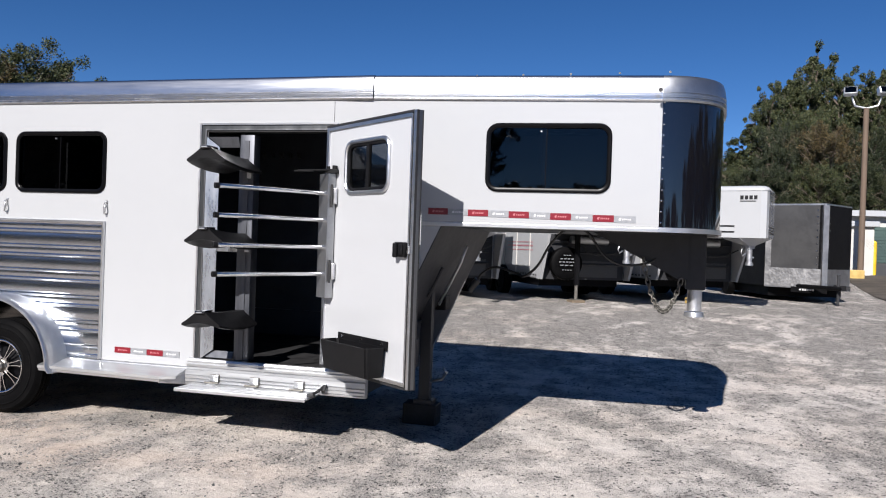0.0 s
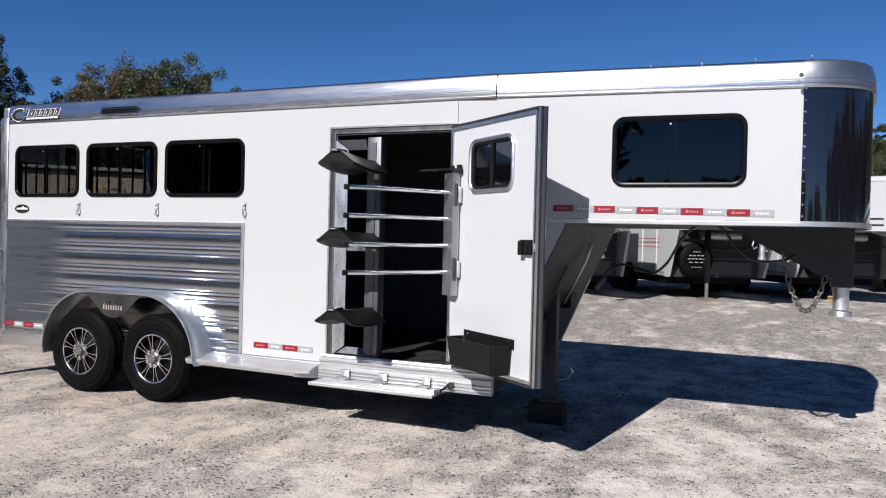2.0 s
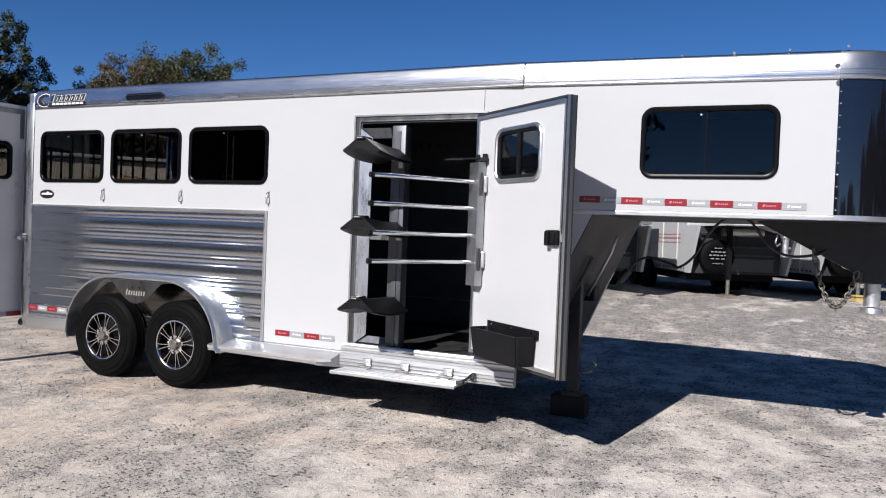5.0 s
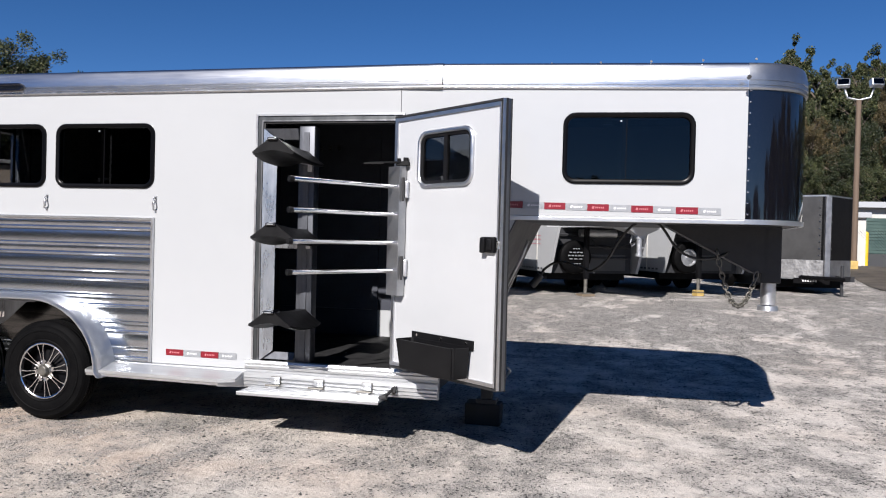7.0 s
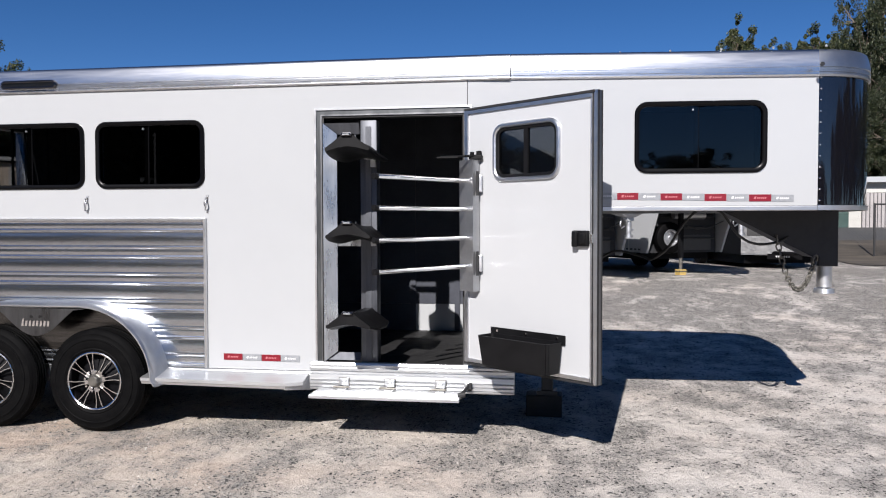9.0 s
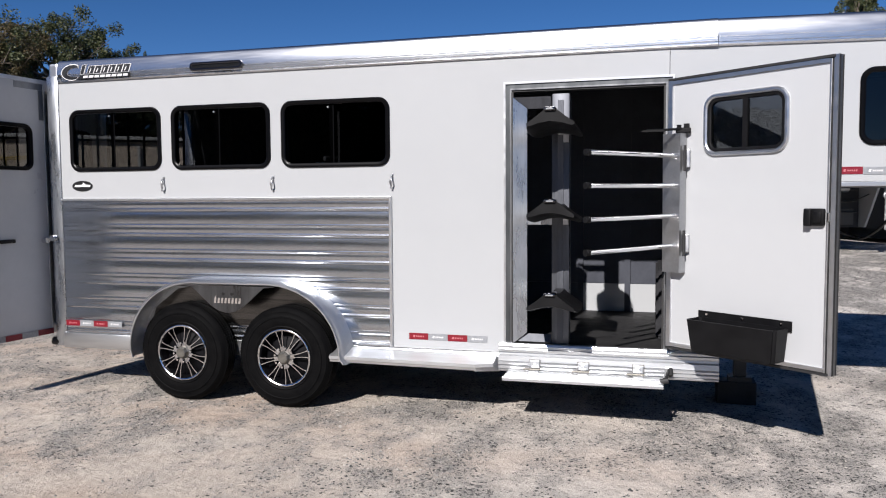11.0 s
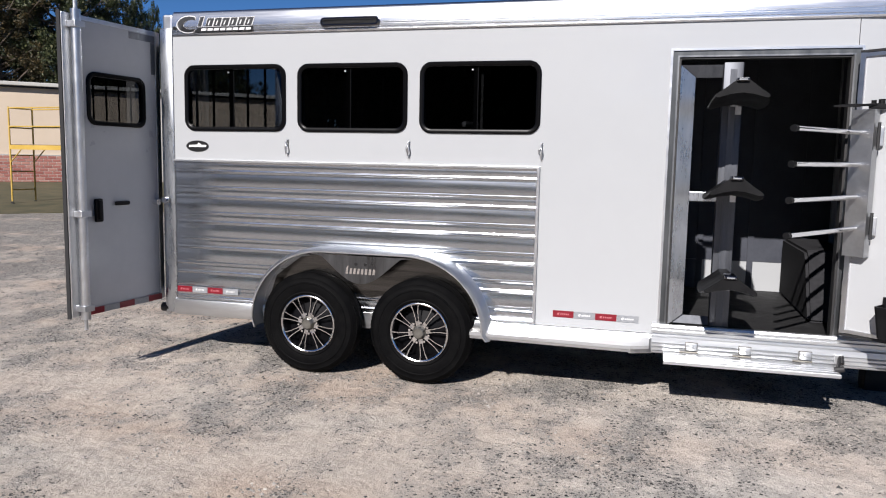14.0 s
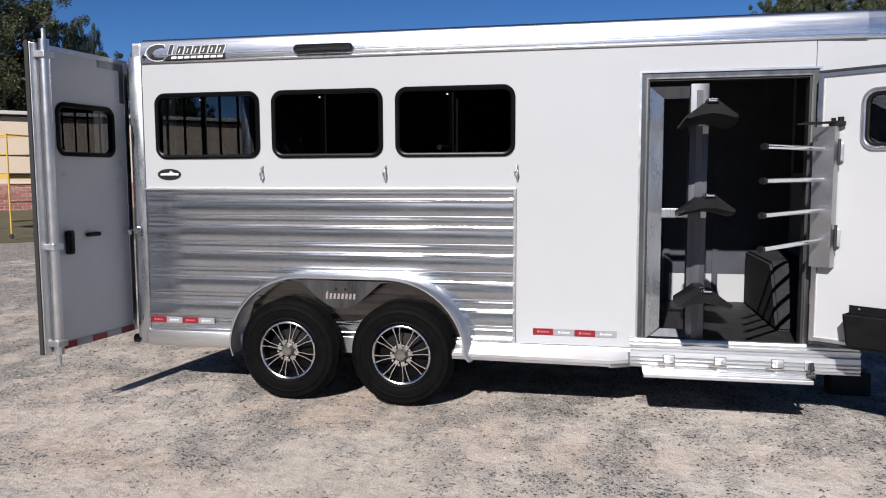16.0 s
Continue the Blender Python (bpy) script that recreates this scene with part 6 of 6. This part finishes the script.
# ---------- trees ----------
def tree_mesh(seed, height, spread, leaves, size, trunk_r, leaf_mat, conifer=False):
    rng = random.Random(seed)
    wood, crown = bmesh.new(), []
    tips = []
    lean = Vector((rng.uniform(-0.04, 0.04), rng.uniform(-0.04, 0.04), 1))
    rod(wood, (0, 0, -0.3), lean * height * 0.55, trunk_r, trunk_r * 0.55, seg=9)
    rod(wood, lean * height * 0.55, lean * height * 0.80, trunk_r * 0.55, trunk_r * 0.12, seg=7)
    n = 56
    for i in range(n):
        h = height * (0.24 + 0.70 * (i + rng.random()) / n)
        v = h / height
        reach = spread * (1.15 * (1 - v) if conifer else math.sin(math.pi * min(1, (v - 0.08) / 0.98)) ** 0.7) * rng.uniform(0.65, 1.1)
        a = i * 2.4 + rng.uniform(-0.5, 0.5)
        p0 = lean * h * 0.92
        p1 = p0 + Vector((math.cos(a) * reach, math.sin(a) * reach, reach * rng.uniform(0.05, 0.55) + height * 0.06))
        rod(wood, p0, p1, trunk_r * 0.22, trunk_r * 0.05, seg=5)
        for k in range(rng.randint(4, 7)):
            c = p0.lerp(p1, rng.uniform(0.4, 1.08)) + Vector((rng.gauss(0, 1), rng.gauss(0, 1), rng.gauss(0, 0.7))) * spread * 0.13
            tips.append((c, spread * rng.uniform(0.06, 0.17)))
            rod(wood, p0.lerp(p1, 0.6), c, trunk_r * 0.06, trunk_r * 0.02, seg=3)
    verts, faces = [], []
    for i in range(leaves):
        c, r = tips[rng.randrange(len(tips))]
        d = Vector((rng.gauss(0, 1), rng.gauss(0, 1), rng.gauss(0, 0.75)))
        p = c + d.normalized() * r * rng.random() ** 0.45
        s = size * rng.uniform(0.6, 1.35)
        u = Vector((rng.gauss(0, 1), rng.gauss(0, 1), rng.gauss(0, 0.6))).normalized()
        w = u.cross(Vector((rng.gauss(0, 1), rng.gauss(0, 1), rng.gauss(0, 1)))).normalized()
        k = len(verts)
        verts += [p - u * s, p + w * s * 0.55, p + u * s + d.normalized() * s * 0.3, p - w * s * 0.5]
        faces.append((k, k + 1, k + 2, k + 3))
    me = bpy.data.meshes.new("crown")
    me.from_pydata([tuple(v) for v in verts], [], faces)
    me.materials.append(leaf_mat)
    return wood, me


def make_tree(seed, height, spread, leaves, size, mat, label, conifer=False):
    t = empty("tree", Matrix.Identity(4), label, "tree", "trees round the yard")
    wood, me = tree_mesh(seed, height, spread, leaves, size, height * 0.028, mat, conifer)
    part("trunk", wood, BARK, t, smooth=60)
    c = new("crown", me)
    c.parent = t
    return t


oak = make_tree(3, 12.0, 4.6, 64000, 0.075, LEAF, "broad green oak tree")
oak2 = make_tree(8, 12.0, 3.8, 56000, 0.088, LEAF, "tall green broadleaf tree")
maple = make_tree(15, 12.0, 4.2, 54000, 0.070, AUTUMN, "tree with turning yellow-brown leaves")
pine = make_tree(22, 12.0, 3.2, 60000, 0.072, PINE, "tall dark pine tree")
dark_oak = make_tree(47, 12.0, 4.4, 60000, 0.082, DARKLEAF, "dense oak tree with shade-darkened leaves")
tall_oak = make_tree(61, 24.0, 4.6, 60000, 0.13, LEAF, "tall dark green oak in the far wood")
tall_oak2 = make_tree(64, 24.0, 3.8, 52000, 0.13, LEAF, "tall narrow green tree in the far wood")
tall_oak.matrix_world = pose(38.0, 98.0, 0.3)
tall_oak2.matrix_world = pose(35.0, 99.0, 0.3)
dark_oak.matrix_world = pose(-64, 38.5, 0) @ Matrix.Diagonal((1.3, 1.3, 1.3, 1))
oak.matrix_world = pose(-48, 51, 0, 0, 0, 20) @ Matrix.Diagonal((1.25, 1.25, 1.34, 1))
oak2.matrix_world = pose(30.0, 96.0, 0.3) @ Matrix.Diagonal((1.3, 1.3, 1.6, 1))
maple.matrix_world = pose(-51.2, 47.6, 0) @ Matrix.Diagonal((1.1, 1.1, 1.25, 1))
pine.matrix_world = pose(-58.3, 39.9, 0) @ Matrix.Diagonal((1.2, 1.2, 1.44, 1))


def plant(t, x, y, s=1.0, r=0.0, zs=1.0):
    o = copy_thing(t, Matrix.Identity(4))
    o.matrix_world = pose(x, y, ground_z(x, y), 0, 0, r) @ Matrix.Diagonal((s, s, s * zs, 1))
    return o


prng = random.Random(5)
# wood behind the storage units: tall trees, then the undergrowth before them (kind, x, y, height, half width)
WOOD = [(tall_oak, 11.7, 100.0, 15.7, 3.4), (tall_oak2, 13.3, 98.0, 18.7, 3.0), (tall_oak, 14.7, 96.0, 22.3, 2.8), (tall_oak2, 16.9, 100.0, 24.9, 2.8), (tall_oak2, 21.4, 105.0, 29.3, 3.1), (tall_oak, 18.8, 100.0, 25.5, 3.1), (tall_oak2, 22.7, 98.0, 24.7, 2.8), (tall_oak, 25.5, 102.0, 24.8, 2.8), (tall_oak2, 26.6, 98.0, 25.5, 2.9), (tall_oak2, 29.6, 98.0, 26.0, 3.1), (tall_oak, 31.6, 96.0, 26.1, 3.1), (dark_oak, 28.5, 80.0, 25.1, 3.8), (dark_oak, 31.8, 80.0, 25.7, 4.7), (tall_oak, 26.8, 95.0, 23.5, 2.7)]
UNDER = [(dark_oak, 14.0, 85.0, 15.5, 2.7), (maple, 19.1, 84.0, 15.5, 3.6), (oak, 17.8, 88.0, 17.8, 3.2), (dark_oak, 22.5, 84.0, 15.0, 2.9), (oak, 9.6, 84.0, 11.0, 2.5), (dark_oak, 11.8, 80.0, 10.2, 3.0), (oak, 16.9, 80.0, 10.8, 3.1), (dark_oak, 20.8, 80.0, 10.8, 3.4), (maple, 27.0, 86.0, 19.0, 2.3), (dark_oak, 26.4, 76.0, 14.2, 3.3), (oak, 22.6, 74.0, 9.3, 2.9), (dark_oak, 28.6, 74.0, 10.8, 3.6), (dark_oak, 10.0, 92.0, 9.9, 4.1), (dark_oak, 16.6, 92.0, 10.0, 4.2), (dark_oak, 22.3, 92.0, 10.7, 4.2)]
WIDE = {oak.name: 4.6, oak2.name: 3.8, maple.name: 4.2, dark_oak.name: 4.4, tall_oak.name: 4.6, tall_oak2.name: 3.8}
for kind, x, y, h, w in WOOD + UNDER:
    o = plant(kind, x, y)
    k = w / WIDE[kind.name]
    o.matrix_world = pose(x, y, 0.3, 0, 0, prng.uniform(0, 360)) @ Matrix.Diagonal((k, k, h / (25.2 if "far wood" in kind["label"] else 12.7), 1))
for i in range(9):
    plant(oak if i % 2 else oak2, 34 + i * 4.0, 88 - i * 5.0, prng.uniform(1.2, 1.5), prng.uniform(0, 360))
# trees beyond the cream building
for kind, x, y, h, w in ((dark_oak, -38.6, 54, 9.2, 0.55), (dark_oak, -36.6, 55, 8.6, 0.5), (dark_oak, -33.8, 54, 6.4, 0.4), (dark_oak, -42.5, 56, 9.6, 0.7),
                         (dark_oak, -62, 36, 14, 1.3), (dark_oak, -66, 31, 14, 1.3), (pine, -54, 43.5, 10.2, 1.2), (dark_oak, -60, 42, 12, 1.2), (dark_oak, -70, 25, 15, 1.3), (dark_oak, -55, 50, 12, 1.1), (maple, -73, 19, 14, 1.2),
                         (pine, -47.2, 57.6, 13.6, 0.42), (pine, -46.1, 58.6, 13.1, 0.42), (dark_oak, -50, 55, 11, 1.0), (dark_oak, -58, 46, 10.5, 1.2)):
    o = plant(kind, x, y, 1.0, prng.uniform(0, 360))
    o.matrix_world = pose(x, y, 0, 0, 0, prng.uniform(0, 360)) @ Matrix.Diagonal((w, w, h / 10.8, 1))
# trees added out of view behind the camera, to darken reflections in panes and polished metal
back = make_tree(31, 12.0, 4.6, 7000, 0.30, LEAF, "broad green tree added out of view")
back.matrix_world = pose(-39, -38, 0) @ Matrix.Diagonal((0.4, 0.4, 0.4, 1))
for i in range(38):
    bxp = -80 + i * 3.1
    tall = (1.08, 1.28) if bxp < -10 else (0.36, 0.55)
    plant(back, bxp + prng.uniform(-1, 1), -44 + (i % 3) * 3 + prng.uniform(-2, 2), prng.uniform(*tall), prng.uniform(0, 360))

# low trees added under the far row, to close bright sky gaps in the reflections
for i in range(24):
    plant(back, -72 + i * 2.7 + prng.uniform(-0.8, 0.8), -40 + prng.uniform(-1, 1), prng.uniform(0.42, 0.52), prng.uniform(0, 360))

# unseen trees added on the other sides, to block horizon light and deepen shadows
for i in range(16):
    plant(back, 46 + prng.uniform(-3, 3), -38 + i * 5.0, prng.uniform(0.7, 0.95), prng.uniform(0, 360))
for i in range(12):
    plant(back, -82 + prng.uniform(-3, 3), -38 + i * 5.0, prng.uniform(0.8, 1.0), prng.uniform(0, 360))
for i in range(13):
    plant(back, -42 + i * 3.6, 63 + prng.uniform(-2, 2), prng.uniform(0.45, 0.55), prng.uniform(0, 360))

# ---------- loose stones on the yard ----------
rs = np.random.RandomState(4)
n = 150000
px, py = rs.uniform(-9.5, 3.5, n), 1.9 + 10.5 * rs.uniform(0, 1, n) ** 1.7
lift = np.array([ground_z(a, b) + 0.012 * noise.noise((a * 0.5, b * 0.5, 0)) for a, b in zip(px, py)])
clump = np.array([noise.noise((a * 0.75, b * 0.65, 3.0)) + 1.0 * noise.noise((a * 2.6, b * 2.2, 9.0)) for a, b in zip(px, py)])
keep = np.nonzero(clump + rs.uniform(-0.28, 0.28, n) + np.clip((py - 3.0) * 0.06, -0.1, 0.2) > 0.22)[0]
k = len(keep)
size = 0.0030 + 0.0110 * rs.random_sample(k) ** 6
turn = rs.uniform(0, 6.28, (k, 1)) + np.arange(5)[None] * 1.2566 + rs.uniform(-0.3, 0.3, (k, 5))
vs = np.zeros((k, 7, 3))
vs[:, :5, 0] = size[:, None] * np.cos(turn)
vs[:, :5, 1] = size[:, None] * np.sin(turn) * rs.uniform(0.6, 1.0, (k, 1))
vs[:, 5:, :2] = size[:, None, None] * rs.uniform(-0.45, 0.45, (k, 2, 2))
vs[:, 5:, 2] = size[:, None] * rs.uniform(0.4, 0.8, (k, 2))
vs += np.stack((px[keep], py[keep], lift[keep] + 0.001), 1)[:, None]
fan = np.array([(0, 1, 6), (1, 2, 5), (2, 3, 6), (3, 4, 5), (4, 0, 6), (1, 5, 6), (0, 6, 5)])
faces = (fan[None] + 7 * np.arange(k)[:, None, None]).reshape(-1, 3).tolist()
verts = vs.reshape(-1, 3).tolist()
me = bpy.data.meshes.new("loose_stones")
me.from_pydata(verts, [], faces)
me.materials.append(STONE)
tagged(new("loose_stones", me), "small loose grey and tan stones", "stones", kind="stuff")

# bricks of the stretch of base wall that the yard sees
BRICK_FROM, BRICK_TO = -3.2, 4.4
bricktone = material("fired_brick", rough=0.9, spec=0.2)
oi = node(bricktone, "ShaderNodeObjectInfo")
link(bricktone, ramp(bricktone, oi.outputs["Random"], [(0.0, (0.22, 0.08, 0.067)), (0.5, (0.29, 0.12, 0.10)), (1.0, (0.35, 0.185, 0.15))]), bricktone.node_tree.nodes["Principled BSDF"].inputs["Base Color"])
bed = part("mortar_bed", bx(BRICK_FROM, BRICK_TO, -0.036, -0.031, -0.02, 0.928), MORTAR, base_wall)
BW, BH = 0.27, 0.105
one = bmesh.new()
box(one, 0.0, BW - 0.025, -0.05, -0.036, 0.0, BH - 0.022)
brick = part("brick", one, bricktone, base_wall)
mesh_brick, first = brick.data, True
for row in range(9):
    x = BRICK_FROM + 0.012 + (BW / 2 if row % 2 else 0.0)
    while x + BW < BRICK_TO:
        if not first:
            brick = new("brick", mesh_brick)
            brick.parent = base_wall
        first = False
        brick.location = (x, 0.0, -0.015 + row * BH)
        x += BW
